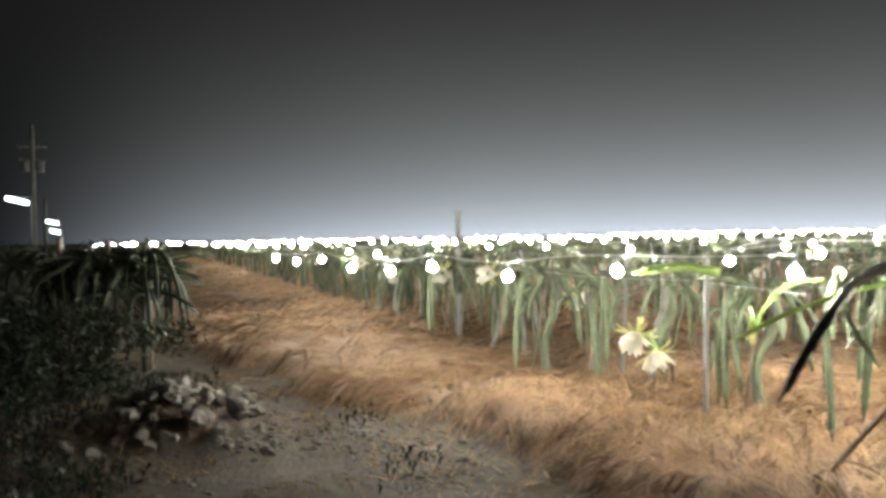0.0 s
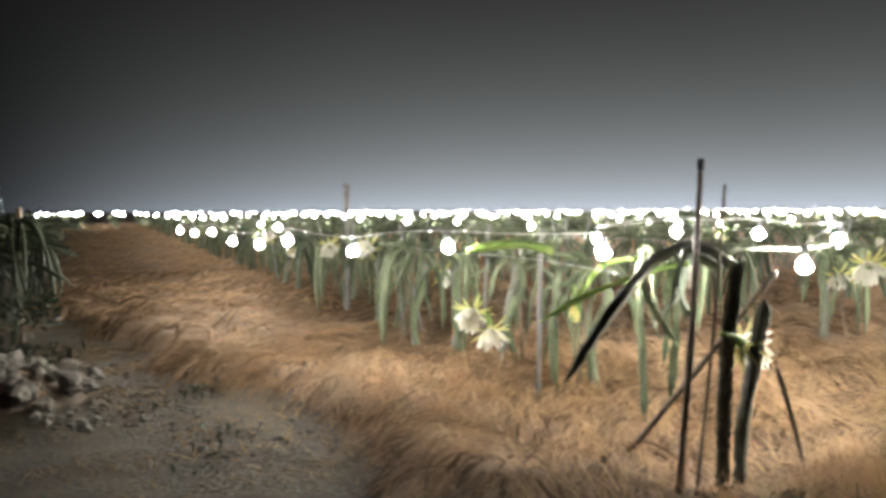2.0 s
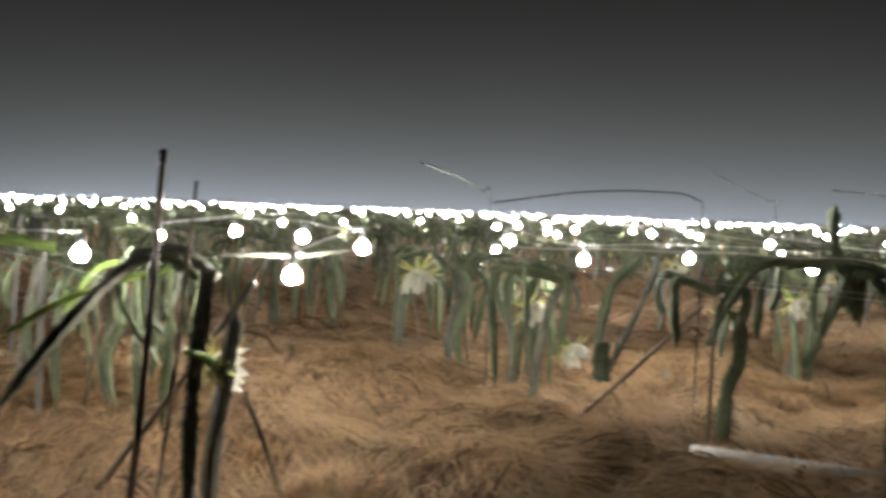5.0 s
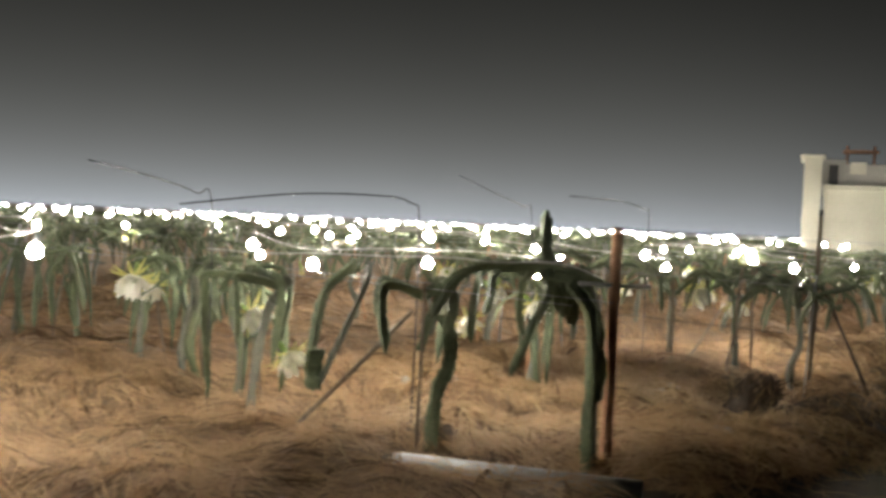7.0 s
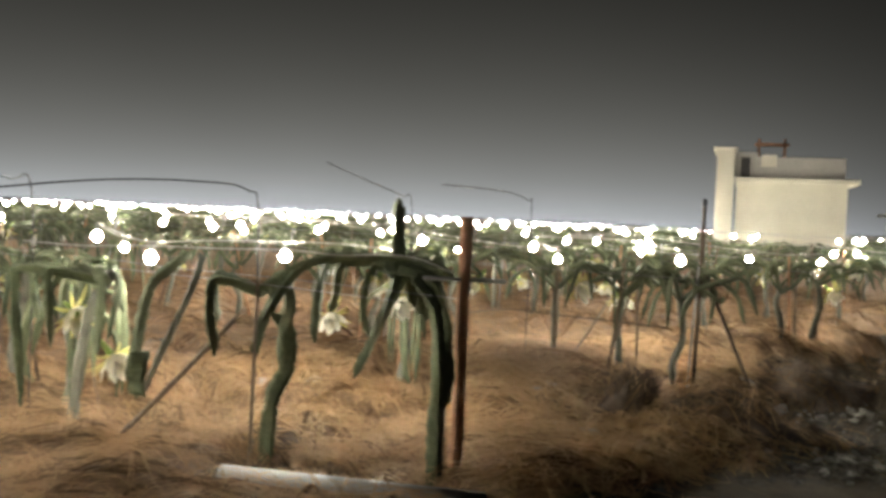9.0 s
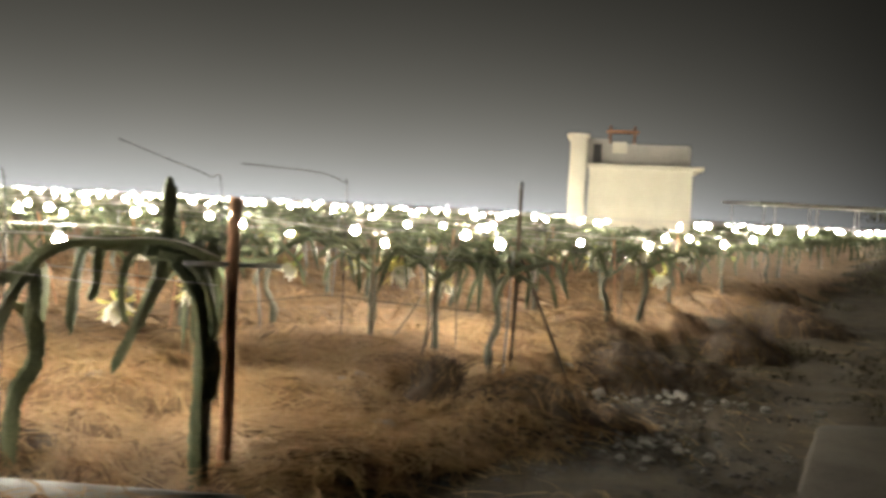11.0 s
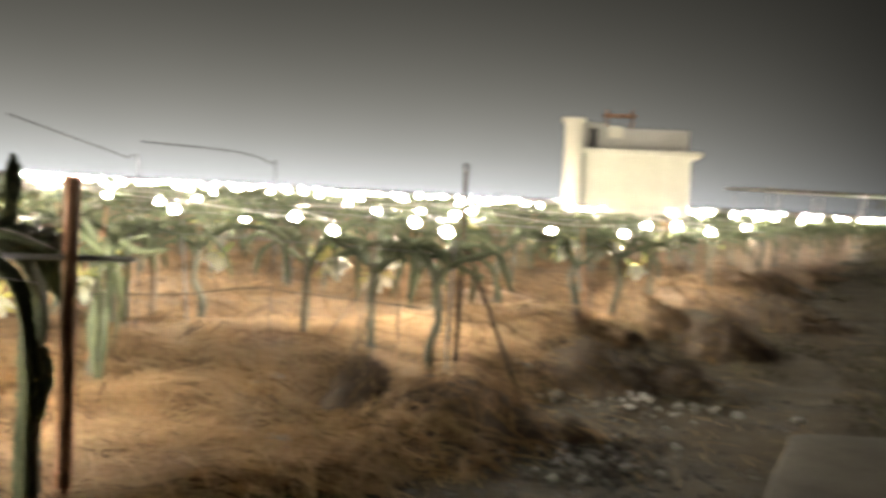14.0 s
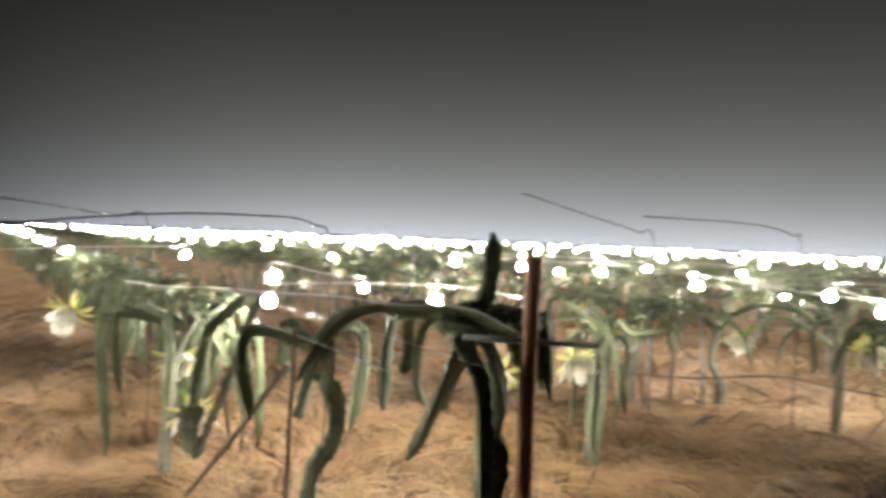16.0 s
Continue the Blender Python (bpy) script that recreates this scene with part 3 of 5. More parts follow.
NEAR_BULBS += [(15.82, 9.22, 1.23), (17.91, 10.57, 1.30), (19.55, 10.56, 1.22), (15.05, 14.01, 1.29), (16.28, 13.42, 1.29), (14.9, 11.7, 1.34), (12.21, 13.13, 1.14), (11.29, 16.3, 1.34), (17.76, 16.42, 1.24), (9.89, 16.6, 1.22), (11.64, 7.74, 1.29), (7.74, 6.7, 1.26)]
CHAINS = [[0, 1, 2, 3, 4, 5, 6, 7, 8], [9, 10, 11, 12, 13, 17], [39, 18, 14, 15, 16], [38, 25, 23, 26, 24], [19, 20, 21, 22], [28, 27, 33], [30, 29], [32, 31, 36], [34, 19], [35, 37]]
OWN = [(3.03, 5.05, 1.0), (2.85, 6.15, 0.45), (7.36, 5.37, 0.9), (6.67, 6.23, 0.8), (5.98, 6.75, 0.7), (7.57, 5.46, 0.7), (11.24, 6.03, 0.6)]
plant_spots = []
prng = np.random.default_rng(77)
for k, (v, u0) in enumerate(zip(ROWS, START)):
    if k > 11:
        break
    step = 1.0 if k == 0 else 1.22
    u = u0
    while u < 34:
        pv, pu = v + prng.normal(0, 0.10), u + prng.normal(0, 0.10)
        x, y = spot(pv, pu)
        for b in NEAR_BULBS:
            d = math.hypot(x - b[0], y - b[1])
            if d < 0.6:
                x, y = b[0] + (x - b[0]) / d * 0.62, b[1] + (y - b[1]) / d * 0.62
        if all(math.hypot(x - a, y - b) > c for a, b, c in OWN) and not (k == 2 and u < 5.4):
            plant_spots.append((k, u, x, y))
        u += step
plant_spots += [(1, 3.0, 8.45, 7.78), (2, 4.8, 9.95, 9.42), (2, 3.6, 10.52, 8.4), (2, 2.9, 10.75, 7.62), (2, 2.3, 11.09, 7.16), (2, 5.9, 9.35, 10.3), (3, 2.3, 15.45, 9.05)]
for k, u, x, y in plant_spots:
    kind = "dense" if k <= 1 or (prng.uniform() < 0.18 and u > 6) else "forked"
    fine = (k <= 2 and u < 13) or (k <= 5 and u < 7)
    form = FORMS[kind, fine][int(prng.integers(len(FORMS[kind, fine])))]
    base = floor_z(x, y) - 0.02
    tall = (1.29 - base) / 1.36
    copy_thing(form, pose(x, y, base, prng.normal(0, 2), prng.normal(0, 2), 113 + 180 * int(prng.integers(2)) + prng.normal(0, 22)) @ Matrix.Diagonal((1, 1, tall, 1)))
for forms in FORMS.values():
    for ob in forms:
        for child in list(ob.children):
            bpy.data.objects.remove(child)
        bpy.data.objects.remove(ob)

# Plants further off, as one growth
far = Geo()
lows = []
for s in range(4):
    rng = np.random.default_rng(300 + s)
    g = Geo()
    sweep(g, spline([(0, 0, 0), (0.03, 0.02, 0.5), (0, 0, 1.05)], 3), 0.05, ring(4))
    for q in range(9):
        cactus(g, hanging(rng, rng.uniform(0, 6.28), 1.04, rng.uniform(0.25, 0.7), rng.uniform(0.5, 1.05)), 0.055, rng, 4)
    lows.append((np.concatenate(g.v), g.f))
for k, (v, u0) in enumerate(zip(ROWS, START)):
    u = u0 if k > 11 else 34.6
    while u < 100 and v < 105:
        x, y = spot(v + prng.normal(0, 0.1), u)
        vs, fs = lows[int(prng.integers(4))]
        a = prng.uniform(0, 6.28)
        m = np.array(((math.cos(a), -math.sin(a), 0), (math.sin(a), math.cos(a), 0), (0, 0, 1)))
        far.add(vs @ m.T + (x, y, 0.1), fs)
        u += 1.3 if u < 60 else 2.0
for k in range(4):
    u = 74.0
    while u < 120:
        x, y = spot(2.6 - 3.2 * k + prng.normal(0, 0.1), u)
        vs, fs = lows[int(prng.integers(4))]
        far.add(vs + (x, y, 0.1), fs)
        u += 1.6
tagged(part("far_plantation", far, CACTUS), "distant rows of dragon fruit cactus plants", "plantation", kind="stuff")

# ---- trellis posts, wires and the strings of bulbs ----
def make_post(h=1.3, at=None):
    ob = thing("trellis_post", "slim weathered grey concrete trellis post", "post", "trellis posts", at)
    part("shaft", box(Geo(), -0.016, -0.016, -0.1, 0.016, 0.016, h, 0.004), CONCRETE, ob)
    part("hook", tube([(0, -0.06, h - 0.06), (0, 0.06, h - 0.05)], 0.006, 6), STEEL, ob, "thin steel wire hook")
    return ob


post_form = make_post(at=pose(2.15, 7.06, floor_z(2.15, 7.06), 0, 1, 25))
tall = thing("trellis_post", "tall slim grey post standing above the vines", "post", "trellis posts", pose(-0.15, 12.5, floor_z(-0.15, 12.5)))
part("shaft", box(Geo(), -0.03, -0.03, -0.1, 0.03, 0.03, 1.72, 0.008), CONCRETE, tall)
part("cap", box(Geo(), -0.042, -0.042, 1.7, 0.042, 0.042, 1.76, 0.008), CONCRETE, tall)
for k, v in enumerate(ROWS[:9]):
    for q in range(6 if k == 0 else 2):
        x, y = spot(v + 0.12, START[k] + (2.9 if k == 0 else 9.0) + q * 5.0 + (k * 1.7) % 3)
        copy_thing(post_form, pose(x, y, floor_z(x, y), prng.normal(0, 1.5), prng.normal(0, 1.5), 23 + prng.normal(0, 4)))


def wire_line(name, v, u0, u1, z, sag, r, mat, label, seed, parent=None):
    rng = np.random.default_rng(seed)
    pts = []
    u = u0
    while u < u1:
        x, y = spot(v + rng.normal(0, 0.03), u)
        pts.append((x, y, z + rng.normal(0, sag)))
        u += rng.uniform(1.0, 1.6)
    g = sweep(Geo(), spline(pts, len(pts) * 3), r, ring(5))
    return tagged(part(name, g, mat, parent), label, "wire", "trellis wires")


for k, v in enumerate(ROWS[:10]):
    for side in (-0.22, 0.24):
        wire_line("trellis_wire", v + side, START[k] - 0.2, 40, 1.17, 0.012, 0.0032 if k < 4 else 0.006, STEEL, "thin grey trellis wire strung along a cactus row", 500 + k)

def bulb_globe(sides=12, rings=8, r=0.04):
    """A pear-shaped lamp globe."""
    g = Geo()
    verts = [(0, 0, -r)]
    for j in range(1, rings):
        a = math.pi * j / rings
        q = r * math.sin(a) * (1 if j < rings * 0.6 else 0.92)
        z = -r * math.cos(a) * (1.0 if j < rings / 2 else 1.15)
        verts += [(q * math.cos(2 * math.pi * i / sides), q * math.sin(2 * math.pi * i / sides), z) for i in range(sides)]
    verts.append((0, 0, r * 1.16))
    faces = [(0, 1 + (i + 1) % sides, 1 + i) for i in range(sides)]
    for j in range(rings - 2):
        b = 1 + j * sides
        faces += [(b + i, b + (i + 1) % sides, b + sides + (i + 1) % sides, b + sides + i) for i in range(sides)]
    b = 1 + (rings - 2) * sides
    faces += [(b + i, b + (i + 1) % sides, len(verts) - 1) for i in range(sides)]
    return g.add(verts, faces)


def make_bulb(at):
    ob = thing("light_bulb", "bright white bulb hanging from a cable in its socket", "light bulb", "strings of bulbs", at)
    part("globe", bulb_globe(), GLOW_BULB, ob, "glowing white globe")
    part("socket", sweep(Geo(), [(0, 0, 0.046), (0, 0, 0.066), (0, 0, 0.11), (0, 0, 0.12)], np.array((0.02, 0.021, 0.018, 0.006)), ring(8)), SOCKET, ob, "grey plastic socket")
    return ob


def bulb_cable(pts):
    way = []
    for p, q in zip(pts, pts[1:]):
        way += [(p[0], p[1], p[2] + 0.118), ((p[0] + q[0]) / 2, (p[1] + q[1]) / 2, (p[2] + q[2]) / 2 + 0.118 + 0.03 * math.sin(p[0] * 9))]
    way.append((pts[-1][0], pts[-1][1], pts[-1][2] + 0.118))
    ob = part("bulb_cable", sweep(Geo(), spline(way, len(way) * 3), 0.0055, ring(5)), CABLE)
    return tagged(ob, "pale electric cable feeding a string of bulbs", "cable", "bulb cables")


for chain in CHAINS:
    bulb_cable([NEAR_BULBS[i] for i in chain])
bulb_cable([(5.3, 7.3, 1.24), (5.95, 6.75, 1.25), (6.7, 6.1, 1.27), (7.2, 5.75, 1.27), (7.52, 5.52, 1.18)])
bulb_spots = list(NEAR_BULBS)
for k, (v, u0) in enumerate(zip(ROWS, START)):
    u, line = u0 + prng.uniform(0, 0.8), []
    while u < 105 and v < 105:
        bv = v - 0.45 + prng.normal(0, 0.12)
        x, y = spot(bv, u)
        d = math.hypot(x - 5, y - 1)
        if d > 13.5 and not (x > 13 and u < 3.5 and d < 17) and all(math.hypot(x - b[0], y - b[1]) > 0.8 for b in NEAR_BULBS):
            line.append((x, y, (1.30 if d < 22 else 1.38) + prng.normal(0, 0.035)))
        u += prng.uniform(3.0, 4.6) if d < 24 else prng.uniform(2.0, 3.4) if d < 50 else prng.uniform(4.0, 8.0)
    bulb_spots += line
    if len(line) > 2:
        bulb_cable(line)
for k in range(4):
    u = 72 + prng.uniform(0, 2)
    while u < 125:
        bulb_spots.append((*spot(3.0 - 1.9 * k + prng.normal(0, 0.15), u), 1.36 + prng.normal(0, 0.04)))
        u += prng.uniform(2.0, 3.4)
bulb_spots.sort(key=lambda b: math.hypot(b[0] - 5, b[1] - 1))
bulb_form = make_bulb(pose(*bulb_spots[0]))
for b in bulb_spots[1:290]:
    copy_thing(bulb_form, pose(*b, prng.normal(0, 6), prng.normal(0, 6), prng.uniform(0, 360)))
g = Geo()
small = bulb_globe(6, 4, 0.038)
sv, sf = np.concatenate(small.v), small.f
for b in bulb_spots[290:]:
    g.add(sv + b, sf)
tagged(part("far_bulbs", g, GLOW_BULB), "distant strings of bright white bulbs over the field", "light bulbs", kind="stuff")


# ---- flowers ----
def petal(g, az, tilt, length, width, curl, drop, base=0.0):
    """One pointed, curved petal round the axis that hangs down."""
    c, s = math.cos(az), math.sin(az)
    verts = []
    for j in range(6):
        t = j / 5
        ang = tilt + curl * t
        r = base + length * t * math.sin(ang)
        z = -drop - length * t * math.cos(ang)
        w = width * math.sin(math.pi * min(0.12 + 0.86 * t, 1)) ** 0.8
        for q in (-1, 0, 1):
            verts.append((c * r - s * w * q, s * r + c * w * q, z + 0.25 * w * abs(q)))
    g.add(verts, [(3 * j + q, 3 * j + q + 1, 3 * j + q + 4, 3 * j + q + 3) for j in range(5) for q in range(2)])


def make_flower(seed, at, wide=1.0, closed=False):
    rng = np.random.default_rng(seed)
    ob = thing("dragon_fruit_flower", "closed yellow-green dragon fruit flower bud" if closed else "large white dragon fruit flower with yellow outer tepals", "flower", "dragon fruit flowers", at)
    part("neck", sweep(Geo(), spline([(0, 0, 0.12), (0.01, 0, 0.04), (0, 0, -0.03)], 6), np.linspace(0.012, 0.026, 6), ring(7)), CACTUS_BRIGHT, ob, "green scaly flower neck")
    for k in range(9 if closed else 15):
        g = Geo()
        petal(g, k * 2.4 + rng.normal(0, 0.15), rng.uniform(0.1, 0.3) if closed else rng.uniform(0.8, 1.3), rng.uniform(0.11, 0.155), 0.011, rng.uniform(-0.3, 0.0) if closed else rng.uniform(0.1, 0.6) * wide, 0.01, 0.02)
        part("outer_tepal", g, SEPAL, ob, "narrow yellow tepal")
    if not closed:
        for k in range(16):
            g = Geo()
            petal(g, k * 2.4 + rng.normal(0, 0.1), rng.uniform(0.15, 0.85), rng.uniform(0.12, 0.16), 0.034, rng.uniform(-0.15, 0.35), 0.01, 0.018)
            part("petal", g, PETAL, ob, "white petal")
    return ob


FLOWERS = [(1.78, 7.16, 0.66, 30, 20), (1.66, 7.3, 0.79, 15, -25), (5.8, 6.93, 0.64, 15, 40), (5.63, 7.35, 0.88, -10, 15), (9.3, 10.2, 0.85, 10, 20),
           (8.24, 7.57, 0.93, 10, 20), (7.8, 7.96, 0.76, 5, -15), (4.85, 7.73, 1.12, 10, -20), (10.55, 8.05, 1.0, -10, 10), (14.35, 8.98, 1.05, -15, 0), (15.6, 9.25, 1.12, 10, 25), (17.6, 9.95, 1.08, -10, -30)]
flower_forms = [make_flower(900 + i, pose(*FLOWERS[i][:3], FLOWERS[i][3] - 60, 0, FLOWERS[i][4]) @ Matrix.Diagonal((1.2, 1.2, 1.2, 1))) for i in range(3)]
for i, f in enumerate(FLOWERS[3:]):
    copy_thing(flower_forms[i % 3], pose(*f[:3], f[3] - 60, 0, f[4]))
copy_thing(flower_forms[0], pose(3.13, 5.09, 0.85, 25, -62, 0))
bud_form = make_flower(950, pose(2.37, 6.51, 0.93, 4, -3, 0), 0.4, True)
frng = np.random.default_rng(5)
for k, u, x, y in plant_spots:
    if k <= 6 and u < 24 and frng.uniform() < (0.30 if k == 0 else 0.42):
        a, r = frng.uniform(0, 6.28), frng.uniform(0.2, 0.4)
        m = pose(x + r * math.cos(a), y + r * math.sin(a), frng.uniform(0.75, 1.15), frng.normal(-45, 25), 0, frng.normal(-20, 60))
        copy_thing(bud_form if frng.uniform() < 0.25 else flower_forms[int(frng.integers(3))], m)

# ---- the plant at the field's corner, with its stakes ----
hr = np.random.default_rng(21)


def stem(parent, pts, r=0.042, mat=CACTUS, count=18, tip=True, name="stem", label=""):
    long = sum(math.dist(a, b) for a, b in zip(pts, pts[1:]))
    p = spline(pts, max(count, int(long / 0.019)))
    n = len(p)
    p[1:-1] += hr.normal(0, 0.0022, (n - 2, 3))
    s = np.linspace(0, 1, n)
    joint = 0.82 + 0.26 * np.abs(np.sin(s * long * math.pi / hr.uniform(0.28, 0.5) + hr.uniform(0, 3))) ** 0.6
    rad = r * joint * (1 + 0.06 * np.sin(np.arange(n) * hr.uniform(1.1, 1.9)) + 0.025 * hr.normal(0, 1, n))
    if tip:
        rad = rad * np.clip((1.02 - s) * 9, 0.14, 1)
    return part(name, sweep(Geo(), p, rad * 1.08, FINS, hr.uniform(-1.5, 1.5)), mat, parent, label)


corner = thing("dragon_fruit_plant", "old dragon fruit cactus with dark woody trunks and lit arching stems", "cactus plant", "dragon fruit rows")
stem(corner, [(3.06, 5.1, 0.0), (3.06, 5.1, 0.35), (3.07, 5.1, 0.8), (3.12, 5.12, 1.28)], 0.042, CACTUS_OLD, 16, False, "trunk", "blackened woody trunk")
stem(corner, [(3.145, 5.1, 0.0), (3.155, 5.08, 0.4), (3.2, 5.03, 0.8), (3.235, 4.99, 1.1)], 0.042, CACTUS_OLD, 16, True, "trunk", "blackened leaning trunk stump")
stem(corner, [(3.16, 5.2, 1.24), (2.98, 5.4, 1.36), (2.75, 5.45, 1.28), (2.5, 5.3, 1.02), (2.2, 5.12, 0.62)], 0.036, CACTUS_OLD, 22)
stem(corner, [(2.9, 5.6, 1.3), (3.2, 5.45, 1.34), (3.55, 5.4, 1.345), (3.9, 5.45, 1.385)], 0.012, CACTUS_OLD)
stem(corner, [(2.92, 5.75, 1.22), (2.8, 6.05, 1.26), (2.76, 6.12, 0.9), (2.78, 6.12, 0.5), (2.8, 6.13, 0.15)], 0.028)
stem(corner, [(3.0, 5.6, 1.25), (2.9, 5.75, 1.3), (2.88, 5.8, 0.95), (2.86, 5.82, 0.62)], 0.022)
stem(corner, [(2.95, 5.55, 1.26), (2.72, 5.6, 1.2), (2.4, 5.75, 1.06), (2.1, 5.95, 0.86)], 0.019, CACTUS_BRIGHT)
stem(corner, [(2.75, 6.1, 1.26), (2.55, 6.3, 1.2), (2.42, 6.42, 1.0), (2.4, 6.45, 0.86)], 0.02, CACTUS_BRIGHT)
stem(corner, [(2.25, 6.95, 1.28), (1.95, 6.95, 1.32), (1.6, 6.9, 1.27)], 0.036, CACTUS_BRIGHT)
for i in range(3):
    a = 1.6 + 1.3 * i
    x, y = 2.98 + 0.2 * math.cos(a), 5.5 + 0.24 * math.sin(a)
    stem(corner, [(3.08, 5.3, 1.24), (x, y, 1.34), (x + 0.08 * math.cos(a), y + 0.08 * math.sin(a), 1.1), (x + hr.normal(0, 0.06), y + hr.normal(0, 0.06), hr.uniform(0.55, 0.95))], hr.uniform(0.017, 0.027), CACTUS if i % 3 else CACTUS_OLD, 14)
stem(corner, [(3.05, 5.7, 1.25), (2.96, 5.85, 1.3), (2.95, 5.9, 0.8), (2.92, 5.92, 0.35)], 0.026)
crng = np.random.default_rng(44)
for i in range(6):
    x, y = 2.72 + 0.075 * i, 5.72 + crng.normal(0, 0.07)
    stem(corner, [(x + 0.1, y - 0.08, 1.26), (x + 0.03, y, 1.33), (x, y + 0.03, 1.15), (x + crng.normal(0, 0.04), y + 0.03, crng.uniform(0.8, 1.0))], crng.uniform(0.016, 0.022), CACTUS, 12)


def make_stake(name, a, b, r, mat, label, knob=False):
    ob = thing(name, label, "stake", "support stakes")
    p = spline([a, ((a[0] + b[0]) / 2 + 0.012, (a[1] + b[1]) / 2, (a[2] + b[2]) / 2), b], 9)
    part("shaft", sweep(Geo(), p, r * (1 + 0.12 * np.sin(np.arange(9) * 2.3)), ring(7)), mat, ob)
    if knob:
        part("cap", sweep(Geo(), [(b[0], b[1], b[2] - 0.05), (b[0], b[1], b[2] - 0.03), (b[0], b[1], b[2] + 0.01), (b[0], b[1], b[2] + 0.025)], np.array((0.014, 0.022, 0.022, 0.012)), ring(8)), BLACK, ob, "black cap")
    return ob


make_stake("bamboo_stake", (2.77, 4.92, 0.0), (2.9, 5.0, 1.81), 0.017, BAMBOO, "tall dark stake with a black cap beside the corner plant", True)
make_stake("bamboo_stake", (2.88, 5.0, 0.0), (3.05, 5.1, 1.7), 0.009, BAMBOO, "thin dark rod leaning among the cactus stems")
make_stake("bamboo_stake", (2.57, 5.63, 0.05), (3.33, 5.13, 1.23), 0.018, BAMBOO, "dry bamboo brace leaning across the corner plant")
make_stake("bamboo_stake", (3.53, 5.17, 0.05), (3.28, 4.93, 0.74), 0.011, BAMBOO, "short dry bamboo prop beside the blackened trunk")

# ---- the plant by the brown pole ----
pole = thing("end_pole", "reddish-brown steel end pole with a grey side arm", "pole", at=pose(7.567, 5.458, 0, 0, 0.6, 20))
part("shaft", sweep(Geo(), spline([(0, 0, -0.1), (0.004, 0, 0.5), (0, 0.004, 1.1), (0, 0, 1.645)], 10), 0.037, ring(16)), RUST, pole)
part("arm", tube([(-0.3, 0.07, 1.27), (0.32, -0.07, 1.25)], 0.014, 8), STEEL, pole, "grey steel side arm")
part("foot_ring", sweep(Geo(), [(0, 0, 0.08 + 0.02 * i) for i in range(9)], 0.04 + 0.005 * (np.arange(9) % 2), ring(12)), RUST, pole, "coiled wire round the foot")

by_pole = thing("dragon_fruit_plant", "thick dragon fruit cactus with dark stems draped beside the brown pole", "cactus plant", "dragon fruit rows")
stem(by_pole, [(7.38, 5.4, 0.0), (7.38, 5.4, 0.4), (7.38, 5.39, 0.75), (7.35, 5.42, 1.08), (7.25, 5.52, 1.27)], 0.043, CACTUS, 20, False, "trunk")
stem(by_pole, [(7.43, 5.42, 0.0), (7.43, 5.42, 0.3), (7.42, 5.44, 0.55)], 0.034, CACTUS_OLD, 16, False, "trunk")
stem(by_pole, [(7.2, 5.62, 1.3), (7.36, 5.5, 1.26), (7.43, 5.46, 1.12), (7.455, 5.44, 0.96), (7.42, 5.42, 0.8)], 0.042, CACTUS, 22, True, "stem", "dark swollen stem")
stem(by_pole, [(7.41, 5.42, 0.84), (7.445, 5.42, 0.74), (7.445, 5.41, 0.64), (7.41, 5.4, 0.5)], 0.05, CACTUS, 22, True, "stem", "dark swollen stem")
stem(by_pole, [(7.25, 5.75, 1.28), (7.42, 6.05, 1.36), (7.47, 6.17, 1.52), (7.475, 6.18, 1.75)], 0.046, CACTUS)
stem(by_pole, [(7.55, 5.55, 1.27), (7.3, 5.8, 1.36), (6.98, 5.95, 1.36), (6.76, 6.0, 1.31), (6.6, 6.0, 1.14), (6.5, 6.02, 0.96)], 0.03, CACTUS, 24)
stem(by_pole, [(7.5, 5.6, 1.3), (7.2, 5.9, 1.33), (6.9, 6.1, 1.34)], 0.036, CACTUS)
stem(by_pole, [(7.3, 5.8, 1.32), (7.26, 5.83, 1.1), (7.18, 5.87, 0.85), (7.07, 5.9, 0.6)], 0.034, CACTUS)
stem(by_pole, [(7.36, 5.85, 1.3), (7.34, 5.9, 1.15), (7.27, 5.95, 0.98), (7.24, 5.97, 0.84)], 0.032)
stem(by_pole, [(7.15, 5.85, 1.32), (7.1, 5.86, 1.2), (7.1, 5.87, 1.02), (7.14, 5.86, 0.88)], 0.022, CACTUS)
for i in range(2):
    stem(by_pole, [(7.0 + 0.3 * i, 6.0, 1.3), (6.98 + 0.1 * i, 6.15, 1.36), (6.95 + 0.11 * i, 6.22, 1.1), (6.94 + 0.1 * i, 6.25, hr.uniform(0.75, 1.0))], 0.034)

for i in range(4):
    stem(by_pole, [(7.2 + 0.12 * i, 5.7, 1.27), (7.33 + 0.12 * i, 5.95, 1.36 - 0.02 * i), (7.55 + 0.08 * i, 6.2, 1.28), (7.7 + 0.05 * i, 6.3, 1.0 - 0.05 * i)], 0.04, CACTUS)

second = thing("dragon_fruit_plant", "dragon fruit cactus with a swollen twisted stem and thin stakes", "cactus plant", "dragon fruit rows")
stem(second, [(6.58, 6.08, 0.0), (6.59, 6.07, 0.3), (6.61, 6.07, 0.5), (6.71, 6.11, 0.68), (6.69, 6.12, 0.9), (6.57, 6.07, 1.0)], 0.05, CACTUS, 20, True, "trunk")
stem(second, [(6.51, 6.15, 0.75), (6.57, 6.13, 1.0), (6.66, 6.05, 1.25), (6.86, 5.95, 1.36)], 0.034, CACTUS, 14)
